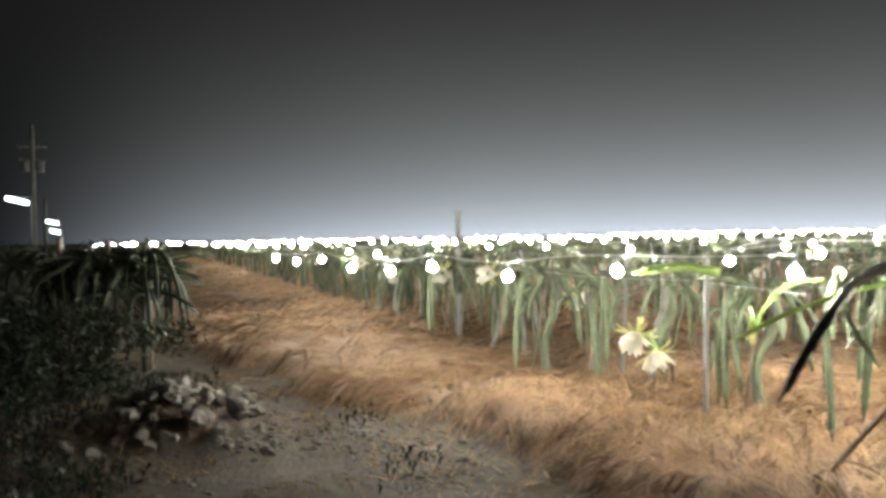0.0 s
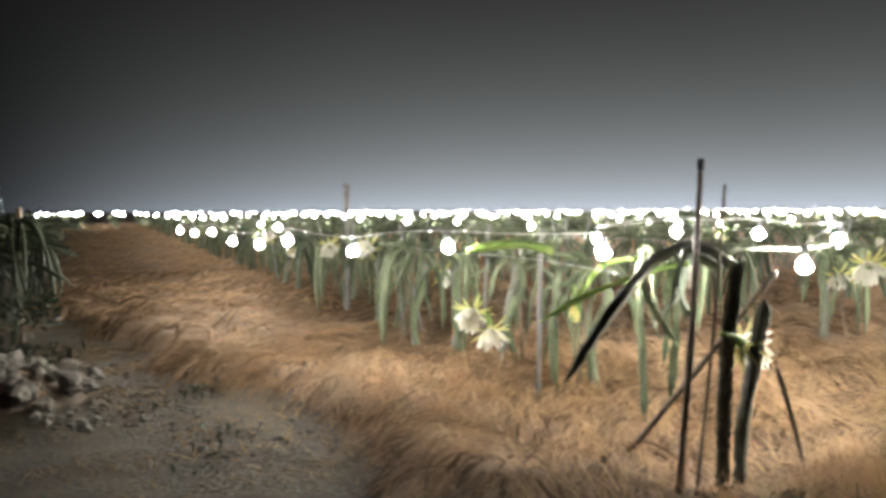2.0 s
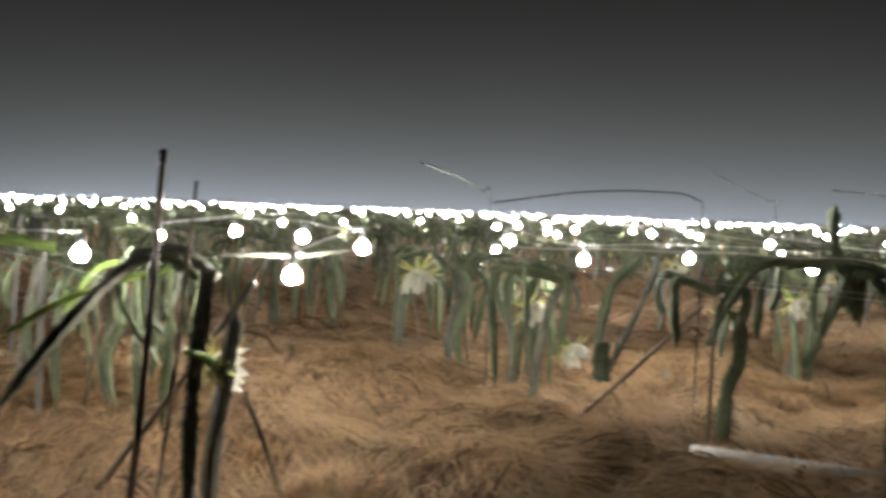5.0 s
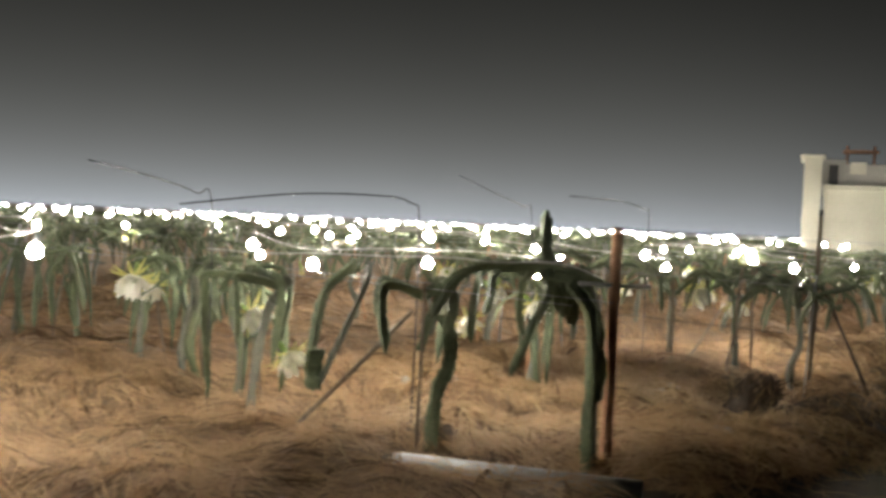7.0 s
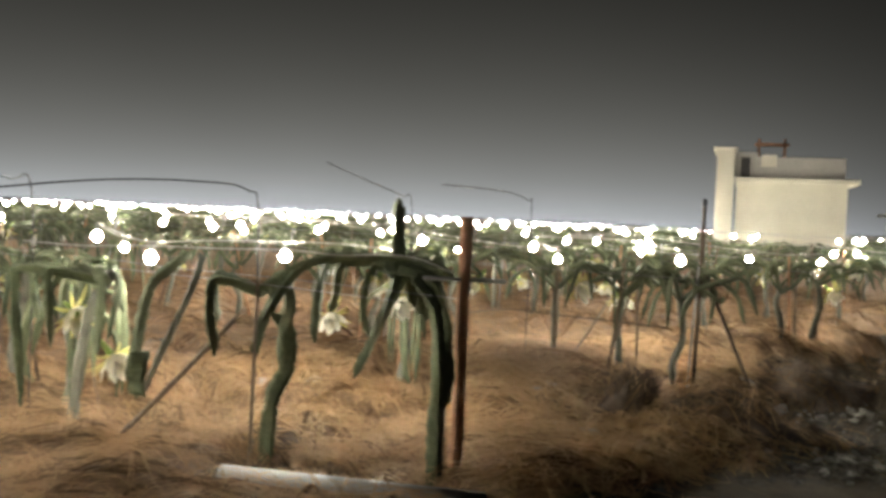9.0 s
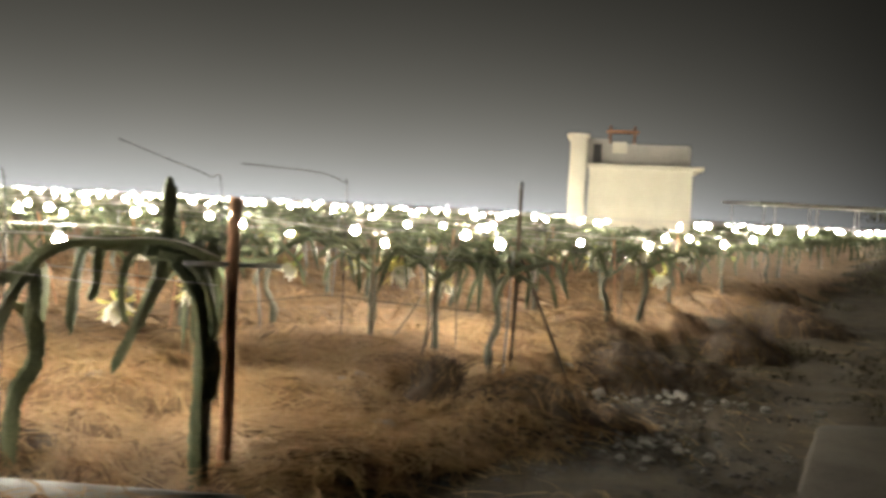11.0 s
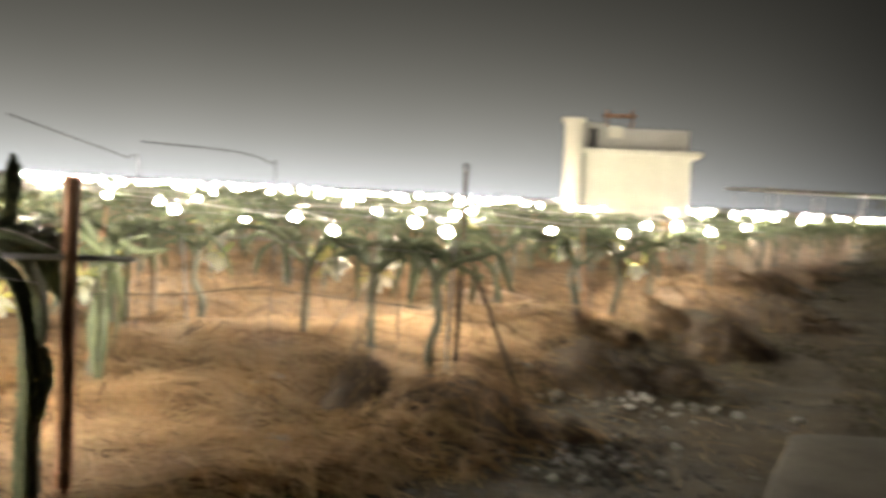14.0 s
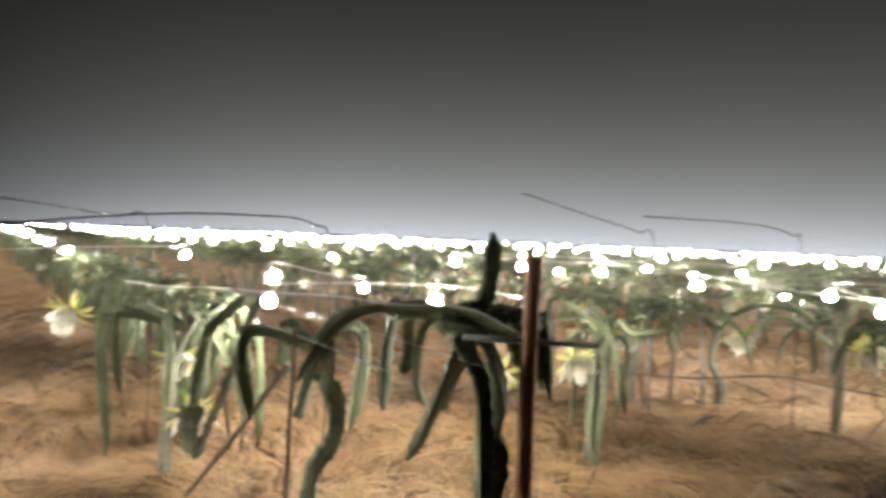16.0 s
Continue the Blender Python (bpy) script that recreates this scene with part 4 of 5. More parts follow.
for i in range(4):
    a = 1.6 * i + 0.4
    x, y = 6.51 + 0.28 * math.cos(a), 6.30 + 0.28 * math.sin(a)
    stem(second, [(6.56, 6.2, 1.12), (x, y, 1.2), (x + 0.06 * math.cos(a), y + 0.06 * math.sin(a), 1.05), (x, y, hr.uniform(0.5, 0.9))], hr.uniform(0.032, 0.042), CACTUS, 14)
part("stake", tube([(6.46, 6.05, 0.0), (6.48, 6.07, 1.22)], 0.011, 6), BAMBOO, second, "thin bamboo stake")

looped = thing("dragon_fruit_plant", "dragon fruit cactus with two stems joined low in a loop", "cactus plant", "dragon fruit rows")
stem(looped, [(5.62, 7.15, 0.0), (5.64, 7.1, 0.5), (5.7, 7.0, 0.95), (5.82, 6.92, 1.18)], 0.04, CACTUS_OLD, 14, False, "trunk")
stem(looped, [(6.2, 6.6, 1.33), (6.11, 6.48, 1.3), (5.97, 6.53, 1.16), (5.92, 6.56, 1.0), (5.88, 6.58, 0.67), (5.9, 6.57, 0.42)], 0.036)
stem(looped, [(6.25, 6.5, 1.33), (6.21, 6.42, 1.24), (6.14, 6.44, 1.03), (6.03, 6.5, 0.74), (5.96, 6.54, 0.55), (5.92, 6.56, 0.45)], 0.024, CACTUS_OLD)
stem(looped, [(5.89, 6.57, 0.72), (5.885, 6.565, 0.6), (5.9, 6.56, 0.5), (5.93, 6.565, 0.44)], 0.066)
for i in range(6):
    a = 1.05 * i
    x, y = 5.55 + 0.26 * math.cos(a), 7.08 + 0.28 * math.sin(a)
    stem(looped, [(5.78, 6.93, 1.12), (x, y, 1.2), (x + 0.06 * math.cos(a), y + 0.06 * math.sin(a), 1.05), (x, y, hr.uniform(0.3, 0.9))], hr.uniform(0.022, 0.034), CACTUS, 14)
make_stake("bamboo_stake", (5.75, 6.78, 0.05), (6.44, 6.17, 1.02), 0.016, BAMBOO, "dry bamboo brace leaning on the vines")

make_stake("wooden_post", (9.78, 10.2, 0.0), (9.86, 10.35, 1.25), 0.034, BAMBOO, "weathered brown wooden post in the row")
make_stake("thin_post", (11.47, 7.31, 0.0), (11.39, 7.2, 1.90), 0.02, BARK, "tall thin dark post at the row's end", True)
make_stake("bamboo_stake", (11.66, 6.5, -0.3), (11.44, 7.24, 1.25), 0.016, BARK, "long bamboo brace leaning from the ground to the post")
make_stake("bamboo_stake", (10.39, 7.39, 0.05), (10.72, 7.55, 1.3), 0.013, BAMBOO, "thin dry stake leaning between vines")
make_stake("bamboo_stake", (11.29, 7.94, 0.05), (11.1, 7.8, 1.3), 0.013, BAMBOO, "thin dry stake leaning between vines")
make_stake("bamboo_stake", (10.42, 8.12, 0.1), (11.3, 8.4, 0.85), 0.015, BAMBOO, "pale bamboo brace leaning on a trunk")
make_stake("bamboo_stake", (14.5, 8.55, 0.0), (14.9, 8.9, 1.35), 0.014, BAMBOO, "thin dry stake leaning between vines")


# ---- sprinkler risers bent over the vines ----
def make_riser(pts, label):
    ob = thing("sprinkler_riser", label, "sprinkler pipe", "sprinkler risers")
    part("tube", sweep(Geo(), spline(pts, 30), 0.0052, ring(6)), BLACK, ob)
    return ob


make_riser([(6.62, 6.5, 0.1), (6.62, 6.5, 1.55), (6.52, 6.46, 1.755), (6.2, 6.42, 1.79), (5.6, 6.3, 1.765), (4.85, 6.03, 1.665)], "thin black riser pipe bent over in a long hook")
make_riser([(10.17, 8.38, 0.1), (10.17, 8.38, 1.7), (10.1, 8.36, 1.84), (9.7, 8.2, 1.91), (8.73, 7.75, 1.92)], "thin black riser pipe bent over in a hook")
make_riser([(9.3, 9.3, 0.1), (9.28, 9.3, 1.7), (9.1, 9.2, 1.83), (8.6, 8.95, 1.95), (8.01, 8.64, 2.09)], "thin black riser pipe leaning up at a slant")
make_riser([(5.4, 7.6, 0.1), (5.38, 7.58, 1.65), (5.2, 7.3, 1.76), (4.8, 6.6, 1.83), (4.33, 5.85, 1.88)], "thin black riser pipe leaning up at a slant")

hose = thing("irrigation_hose", "thin brown irrigation hose tied from trunk to trunk", "hose")
part("tube", sweep(Geo(), spline([(8.95, 9.49, 0.58), (9.6, 9.1, 0.6), (10.16, 8.73, 0.69), (10.45, 8.3, 0.68), (11.05, 7.3, 0.66)], 40), 0.006, ring(6)), BARK, hose)

# ---- the pipe on the ground ----
pipe = thing("fallen_pipe", "grey plastic pipe lying on the straw at the field's edge", "pipe")
g = Geo()
pa, pb = np.array((6.24, 5.9, 0.085)), np.array((7.37, 4.82, 0.095))
tang = (pb - pa) / np.linalg.norm(pb - pa)
s1 = np.cross(tang, (0, 0, 1)); s1 /= np.linalg.norm(s1)
s2 = np.cross(s1, tang)
loops = []
for p, r in ((pa, 0.047), (pa, 0.054), (pb, 0.054), (pb, 0.047)):
    loops += [p + r * (math.cos(a) * s1 + math.sin(a) * s2) for a in np.linspace(0, 2 * math.pi, 20, endpoint=False)]
g.add(loops, [(j * 20 + i, j * 20 + (i + 1) % 20, ((j + 1) % 4) * 20 + (i + 1) % 20, ((j + 1) % 4) * 20 + i) for j in range(4) for i in range(20)])
part("tube", g, PIPE_MAT, pipe)


# ---- stones ----
def stone_mesh(seed, r=1.0, mat=None):
    rng = np.random.default_rng(seed)
    bm = bmesh.new()
    bmesh.ops.create_icosphere(bm, subdivisions=2, radius=r)
    off = rng.uniform(0, 50, 3)
    sc = (rng.uniform(0.8, 1.2), rng.uniform(0.65, 1.0), rng.uniform(0.5, 0.8))
    for v in bm.verts:
        d = 1 + 0.55 * (noise.noise(v.co * 1.3 + Vector(off))) + 0.16 * noise.noise(v.co * 4 + Vector(off))
        v.co = Vector((v.co.x * sc[0], v.co.y * sc[1], v.co.z * sc[2])) * d
    for k in range(7):
        face = Vector(rng.normal(0, 1, 3)).normalized()
        edge = r * rng.uniform(0.42, 0.7)
        for v in bm.verts:
            over = v.co.dot(face) - edge
            if over > 0:
                v.co -= face * over * 0.92
    me = bpy.data.meshes.new("stone")
    bm.to_mesh(me)
    bm.free()
    me.materials.append(mat or STONE)
    return me


STONES = [stone_mesh(60 + i) for i in range(7)]
PALE_STONES = [stone_mesh(80 + i, mat=STONE_PALE) for i in range(7)]
srng = np.random.default_rng(8)


def drop_stone(x, y, r, group, z=None):
    ob = new("stone", (PALE_STONES if group in ("roadside rubble", "field stones") else STONES)[int(srng.integers(7))])
    zz = floor_z(x, y) if z is None else z
    ob.matrix_basis = pose(x, y, zz + r * 0.3, srng.uniform(-25, 25), srng.uniform(-25, 25), srng.uniform(0, 360)) @ Matrix.Diagonal((r, r, r, 1))
    return tagged(ob, "pale rough broken stone in a heap of rubble" if r > 0.06 else "small pale stone on the dirt track", "stone", group)


for i in range(130):
    a, q = srng.uniform(0, 6.28), min(abs(srng.normal(0, 0.8)), 1.7)
    x, y = -2.15 + 0.52 * q * math.cos(a), 7.35 + 0.62 * q * math.sin(a)
    drop_stone(x, y, 0.03 + 0.075 * srng.uniform() ** 2.0, "rubble heap", floor_z(x, y) + 0.36 * math.exp(-0.9 * q * q) * srng.uniform(0.8, 1))
for x, y, z, r in ((-1.86, 7.0, 0.12, 0.15), (-1.62, 7.35, 0.16, 0.12), (-1.5, 7.42, 0.12, 0.1), (-2.15, 7.5, 0.34, 0.11), (-2.0, 6.75, 0.03, 0.1), (-1.75, 7.6, 0.26, 0.09), (-1.62, 6.95, 0.06, 0.09), (-2.3, 7.2, 0.26, 0.08)):
    drop_stone(x, y, r, "rubble heap", z)
for i in range(22):
    t = srng.uniform(0, 1)
    drop_stone(-1.55 + 0.6 * t + srng.normal(0, 0.1), 6.85 - 0.55 * t + srng.normal(0, 0.12), srng.uniform(0.02, 0.06), "rubble heap")
for i in range(64):
    t = srng.uniform(0, 1)
    x, y = 12.7 + 0.9 * t + srng.normal(0, 0.35), 7.3 - 0.9 * t + srng.normal(0, 0.35)
    drop_stone(x, y, 0.024 + 0.05 * srng.uniform() ** 2, "roadside rubble")
for i in range(76):
    t = srng.uniform(0, 1)
    x, y = 10.55 + 1.2 * t + srng.normal(0, 0.3), 5.1 + 0.6 * t + srng.normal(0, 0.22)
    drop_stone(x, y, 0.018 + 0.042 * srng.uniform() ** 2, "roadside rubble")
drop_stone(12.67, 7.2, 0.1, "roadside rubble")
for x, y in ((9.7, 7.3), (9.5, 7.25), (8.75, 5.95), (8.9, 5.8), (7.6, 7.8), (7.2, 7.9)):
    drop_stone(x, y, 0.085, "field stones")
for i in range(26):
    x, y = srng.uniform(-3.5, 1.6), srng.uniform(3.4, 10)
    if field_mask(x, y) < 0.3:
        drop_stone(x, y, srng.uniform(0.02, 0.06), "track stones")
g = Geo()
pv = [(0.9, 0.1, -0.3), (-0.4, 0.8, -0.3), (-0.5, -0.75, -0.3), (0.1, 0.05, 0.55), (0.5, -0.5, 0.2), (-0.75, 0.1, 0.1)]
pf = [(0, 1, 3), (1, 5, 3), (5, 2, 3), (2, 4, 3), (4, 0, 3), (0, 4, 2), (0, 2, 1), (1, 2, 5)]
pv = np.array(pv)
for i in range(17000):
    x, y = srng.uniform(-4, 15), srng.uniform(2.2, 10.5)
    if field_mask(x, y) > 0.35 or value_noise(x, y, 0.9, 20) < 0.40:
        continue
    r = 0.009 + 0.048 * srng.uniform() ** 2.5
    a = srng.uniform(0, 6.28)
    m = np.array(((math.cos(a), -math.sin(a), 0), (math.sin(a), math.cos(a), 0), (0, 0, 0.6)))
    g.add(pv @ m.T * r + (x, y, float(ground_z(x, y)) + 0.2 * r), pf)
for i in range(1900):
    t = srng.uniform(0, 1)
    near = i % 2
    x, y = (10.3 + 1.6 * t + srng.normal(0, 0.35), 4.98 + 0.75 * t + srng.normal(0, 0.24)) if near else (11.8 + 2.4 * t + srng.normal(0, 0.5), 6.6 + 0.6 * t + srng.normal(0, 0.5))
    r = 0.012 + 0.04 * srng.uniform() ** 2.2
    a = srng.uniform(0, 6.28)
    m = np.array(((math.cos(a), -math.sin(a), 0), (math.sin(a), math.cos(a), 0), (0, 0, 0.7)))
    g.add(pv @ m.T * r + (x, y, floor_z(x, y) + 0.2 * r), pf)
tagged(part("gravel", g, STONE, smooth=False), "loose grey gravel strewn over the dirt track", "gravel", kind="stuff")


# ---- heaps of earth and old straw along the road ----
def make_heap(x, y, rx, ry, h, turn, seed, label, straw=1.0, blunt=2.0, top_straw=STRAW_PALE):
    ob = thing("straw_heap", label, "heap", "roadside heaps")
    rng = np.random.default_rng(seed)
    rings, sides = 34, 96
    verts, faces = [], []
    z0 = floor_z(x, y) if field_mask(x, y) > 0.5 else float(ground_z(x, y))
    ca, sa = math.cos(radians(turn)), math.sin(radians(turn))
    for j in range(rings + 1):
        t = j / rings
        for i in range(sides):
            a = 2 * math.pi * i / sides
            w = 1 + 0.25 * (value_noise(3 * math.cos(a) + 9, 3 * math.sin(a), 1.2, seed) - 0.5)
            px, py = rx * t * w * math.cos(a), ry * t * w * math.sin(a)
            zz = h * (1 - t ** blunt) ** 1.25
            zz += min(1, h / 0.35) * ((value_noise(px + 5, py + 5, 0.42, seed) - 0.5) * 0.11 * (1 - t) + (value_noise(px, py, 0.16, seed) - 0.5) * 0.08 * (1 - t * t)) + (value_noise(px, py, 0.06, seed) - 0.5) * 0.05
            verts.append((x + px * ca - py * sa, y + px * sa + py * ca, z0 - 0.12 * t + zz))
    for j in range(rings):
        faces += [(j * sides + i, (j + 1) * sides + i, (j + 1) * sides + (i + 1) % sides, j * sides + (i + 1) % sides) for i in range(sides)]
    part("mound", Geo().add(verts, faces), EARTH, ob)
    k = min(1.0, rx * ry / 0.8) * straw
    n = 1300
    t, a = np.sqrt(rng.uniform(0, 1, n)) * 0.95, rng.uniform(0, 6.28, n)
    px, py = rx * t * np.cos(a), ry * t * np.sin(a)
    gx, gy = x + px * ca - py * sa, y + px * sa + py * ca

    def top(qx, qy):
        dx, dy = qx - x, qy - y
        ax, ay = dx * ca + dy * sa, -dx * sa + dy * ca
        tt = np.clip(np.hypot(ax / rx, ay / ry), 0, 1)
        return z0 - 0.12 * tt + h * (1 - tt ** blunt) ** 1.25

    strands("straw", (gx[:int(400 * k)], gy[:int(400 * k)]), (0.2, 0.7), (0.003, 0.0075), (0.0, 0.13), seed, "", mat=top_straw, zfn=top, parent=ob, loose=4.0)
    if top_straw is STRAW_SHADED:
        strands("dark_straw", (gx[900:900 + int(400 * k)], gy[900:900 + int(400 * k)]), (0.15, 0.5), (0.004, 0.012), (0.0, 0.06), seed + 9, "", mat=STRAW_SHADED, zfn=top, parent=ob, loose=4.0)
    locks("straw_lock", (gx[700:700 + int(180 * k)], gy[700:700 + int(180 * k)]), (0.15, 0.5), (0.006, 0.024), (0.0, 0.04), seed + 5, "", top, ob, 4.0)
    return ob


def make_sheaf(foot, head, r, seed, label):
    """Dead stalks gathered in a leaning bundle, spread at the foot and bent over at the head."""
    rng = np.random.default_rng(seed)
    ob = thing("straw_sheaf", label, "straw bundle", "roadside heaps")
    foot, head = np.array(foot), np.array(head)
    way = head - foot
    side = np.cross(way, (0, 0, 1.0))
    side /= np.linalg.norm(side)
    core = spline([foot - 0.1 * way, foot + 0.35 * way + (0, 0, 0.02), foot + 0.75 * way, head, head + 0.14 * way - (0, 0, 0.10)], 14)
    girth = r * np.array([0.9, 1.0, 1.05, 1.05, 1.0, 1.0, 0.95, 0.9, 0.85, 0.8, 0.7, 0.6, 0.45, 0.25])
    part("core", sweep(Geo(), core - (0, 0, 0.45 * r), girth * 0.86 * (1 + 0.07 * rng.normal(0, 1, 14)), [(x, 0.7 * y) for x, y in ring(14)]), STRAW_SHADED, ob)
    for name, mat, n in (("dead_straw", STRAW_SHADED, 620), ("golden_straw", STRAW, 190)):
        g = Geo()
        for k in range(n):
            a, t0 = rng.uniform(-0.2, 3.34), rng.uniform(-0.1, 0.45)
            t1 = t0 + rng.uniform(0.45, 0.8)
            pts = []
            for t in np.linspace(t0, t1, 6):
                c = np.array([np.interp(t, np.linspace(-0.1, 1.14, 14), core[:, q]) for q in range(3)])
                w = np.interp(t, np.linspace(-0.1, 1.14, 14), girth) * (1.0 + 0.09 * rng.normal()) + 0.05 * max(0, 0.1 - t)
                pts.append(c - (0, 0, 0.45 * r) + w * (math.cos(a) * side + 0.75 * math.sin(a) * np.array((0, 0, 1.0))))
                a += rng.normal(0, 0.05)
            pts[-1] = pts[-1] + rng.normal(0, 0.05, 3) + (0, 0, 0.02)
            sweep(g, np.array(pts), np.linspace(0.008, 0.004, 6) * rng.uniform(0.6, 1.5), ring(3))
        tagged(part(name, g, mat, ob), "golden straw stalks" if mat is STRAW else "straw stalks coloured dark as if shaded", kind="stuff")
    return ob


make_heap(9.85, 5.95, 1.2, 0.9, 0.15, 30, 31, "wide low heap of earth and golden straw beside the field", 1.7)
make_sheaf((9.4, 6.36, -0.2), (10.0, 6.52, 0.33), 0.2, 41, "leaning straw sheaf beside the field, coloured dark as if shaded")
make_heap(10.58, 6.18, 0.85, 0.8, 0.4, -41, 32, "dark blunt heap of earth and straw beside the field", 1.2, 2.2, STRAW)
make_heap(11.55, 5.95, 0.4, 0.3, 0.17, -41, 39, "small dark lump of earth among the rubble", 0.4)
make_heap(9.2, 6.75, 0.6, 0.5, 0.17, 10, 36, "low clump of golden straw in the field", 1.5)
make_heap(13.42, 7.62, 0.88, 0.74, 0.36, -49, 33, "dark heap of earth and straw on the verge", 1.0, 2.4, STRAW_SHADED)
make_heap(14.2, 7.05, 0.75, 0.55, 0.17, -40, 40, "low tail of dark earth beside a heap", 0.5, 2.0, STRAW_SHADED)
make_heap(16.8, 8.25, 0.75, 0.75, 0.47, -55, 34, "dark heap of earth and straw on the verge", 1.0, 2.0, STRAW_SHADED)
make_heap(20.2, 9.7, 1.4, 1.0, 0.48, -58, 35, "dark heap of earth and straw on the verge", 1.0, 2.0, STRAW_SHADED)
make_heap(-2.15, 7.35, 0.75, 0.85, 0.27, 0, 38, "low mound of dark earth under the rubble", 0.15)
make_heap(6.7, 6.42, 0.42, 0.32, 0.13, 10, 37, "low clump of dead straw at a trunk's foot")

# ---- concrete slab in the road ----
slab = thing("concrete_slab", "worn pale concrete slab lying in the dirt road", "slab")
corners = np.array([(13.36, 5.08), (13.15, 5.02), (12.3, 4.6), (11.1, 4.0), (10.2, 3.45), (9.5, 2.2), (11.0, 1.0), (14.0, 1.3), (16.1, 2.8), (15.5, 3.3), (14.4, 4.27), (13.55, 4.98), (13.36, 5.08)])
rim = np.concatenate([a + (b - a) * np.linspace(0, 1, 8, endpoint=False)[:, None] for a, b in zip(corners, corners[1:])])
mid = rim.mean(0)
verts, faces, m = [], [], len(rim)
wear = 1 + 0.012 * (value_noise(np.arange(m) * 0.7, np.zeros(m), 1.0, 3) - 0.5)
for t, z in ((1.004, -0.5), (1.0, -0.22), (0.994, -0.19), (0.97, -0.18), (0.8, -0.175), (0.5, -0.17), (0.2, -0.17), (0.02, -0.17)):
    for (x, y), w in zip(rim, wear):
        px, py = mid[0] + (x - mid[0]) * t * w, mid[1] + (y - mid[1]) * t * w
        verts.append((px, py, z + 0.012 * (float(value_noise(px, py, 0.4, 8)) - 0.5)))
for j in range(7):
    faces += [(j * m + i, j * m + (i + 1) % m, (j + 1) * m + (i + 1) % m, (j + 1) * m + i) for i in range(m)]
faces.append(tuple(7 * m + i for i in range(m)))
g = Geo().add(verts, faces)
part("block", g, SLAB, slab)

# ---- the plants left of the track, their unlit look put in the colour ----
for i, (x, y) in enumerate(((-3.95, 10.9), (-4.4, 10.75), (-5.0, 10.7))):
    ob = thing("dragon_fruit_plant", "dragon fruit cactus hanging densely beside the track, coloured dark to look unlit", "cactus plant", "trackside cactus", pose(x, y, floor_z(x, y) - 0.02))
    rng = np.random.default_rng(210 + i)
    part("trunk", cactus(Geo(), [(0, 0, -0.05), (0.04, 0, 0.6), (0, 0.03, 1.2), (0, 0, 1.5)], 0.06, rng, 12, False), CACTUS_SHADED, ob)
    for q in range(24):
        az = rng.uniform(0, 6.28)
        part("stem", cactus(Geo(), hanging(rng, az, rng.uniform(1.3, 1.5), rng.uniform(0.2, 0.6), rng.uniform(0.35, 0.95)), rng.uniform(0.026, 0.038), rng, 11), CACTUS_SHADED, ob)
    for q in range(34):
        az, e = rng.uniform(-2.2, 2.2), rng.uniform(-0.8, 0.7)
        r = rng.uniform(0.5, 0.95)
        part("stem", cactus(Geo(), [(0.05, 0, 1.15 + 0.25 * e), (r * 0.5 * math.cos(az), r * 0.5 * math.sin(az), 1.25 + 0.4 * e), (r * math.cos(az), r * math.sin(az), 1.15 + 0.6 * e + rng.uniform(-0.15, 0.1))], rng.uniform(0.02, 0.032), rng, 8), CACTUS_SHADED, ob, "pointed dark stem")
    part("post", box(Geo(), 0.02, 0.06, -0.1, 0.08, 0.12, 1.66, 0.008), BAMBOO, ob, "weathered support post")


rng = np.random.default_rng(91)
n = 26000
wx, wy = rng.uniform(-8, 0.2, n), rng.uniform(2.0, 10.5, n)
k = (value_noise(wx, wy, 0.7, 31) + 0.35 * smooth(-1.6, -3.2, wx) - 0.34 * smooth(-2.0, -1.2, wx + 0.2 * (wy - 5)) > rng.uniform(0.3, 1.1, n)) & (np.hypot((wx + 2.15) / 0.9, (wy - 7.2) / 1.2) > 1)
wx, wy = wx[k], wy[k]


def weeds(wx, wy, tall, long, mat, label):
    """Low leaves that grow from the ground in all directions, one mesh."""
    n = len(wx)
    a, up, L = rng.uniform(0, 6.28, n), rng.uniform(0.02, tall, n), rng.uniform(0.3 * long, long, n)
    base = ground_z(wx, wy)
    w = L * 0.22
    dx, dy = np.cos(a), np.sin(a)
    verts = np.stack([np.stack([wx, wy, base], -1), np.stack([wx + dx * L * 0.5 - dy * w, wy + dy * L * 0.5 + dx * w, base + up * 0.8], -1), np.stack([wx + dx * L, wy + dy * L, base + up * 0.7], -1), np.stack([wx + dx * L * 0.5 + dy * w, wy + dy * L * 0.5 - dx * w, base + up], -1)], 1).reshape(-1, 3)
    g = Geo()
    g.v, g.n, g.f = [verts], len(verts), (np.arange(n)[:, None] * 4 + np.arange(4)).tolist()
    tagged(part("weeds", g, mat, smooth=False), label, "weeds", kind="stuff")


# Added cover whose dark leaves stand in for shade on the ground.
weeds(wx, wy, 0.11, 0.1, LEAF_SHADED, "low weeds added to darken the unlit ground beside the track")
n = 15000
wx, wy = rng.uniform(19, 52, n), rng.uniform(3, 24, n)
k = (field_mask(wx, wy) < 0.4) & (value_noise(wx, wy, 1.7, 33) + 0.25 * smooth(22, 40, wx) > rng.uniform(0.5, 1.05, n))
weeds(wx[k], wy[k], 0.22, 0.26, WEED_DRY, "dusty brown-green weeds growing over the far dirt road")
n = 12000
wx, wy = rng.uniform(13.5, 21, n), rng.uniform(2.5, 10, n)
k = (field_mask(wx, wy) < 0.4) & (value_noise(wx, wy, 0.8, 34) > rng.uniform(0.55, 1.1, n))
weeds(wx[k], wy[k], 0.09, 0.12, WEED_DRY, "sparse trodden weeds and dry leaves on the dirt road")


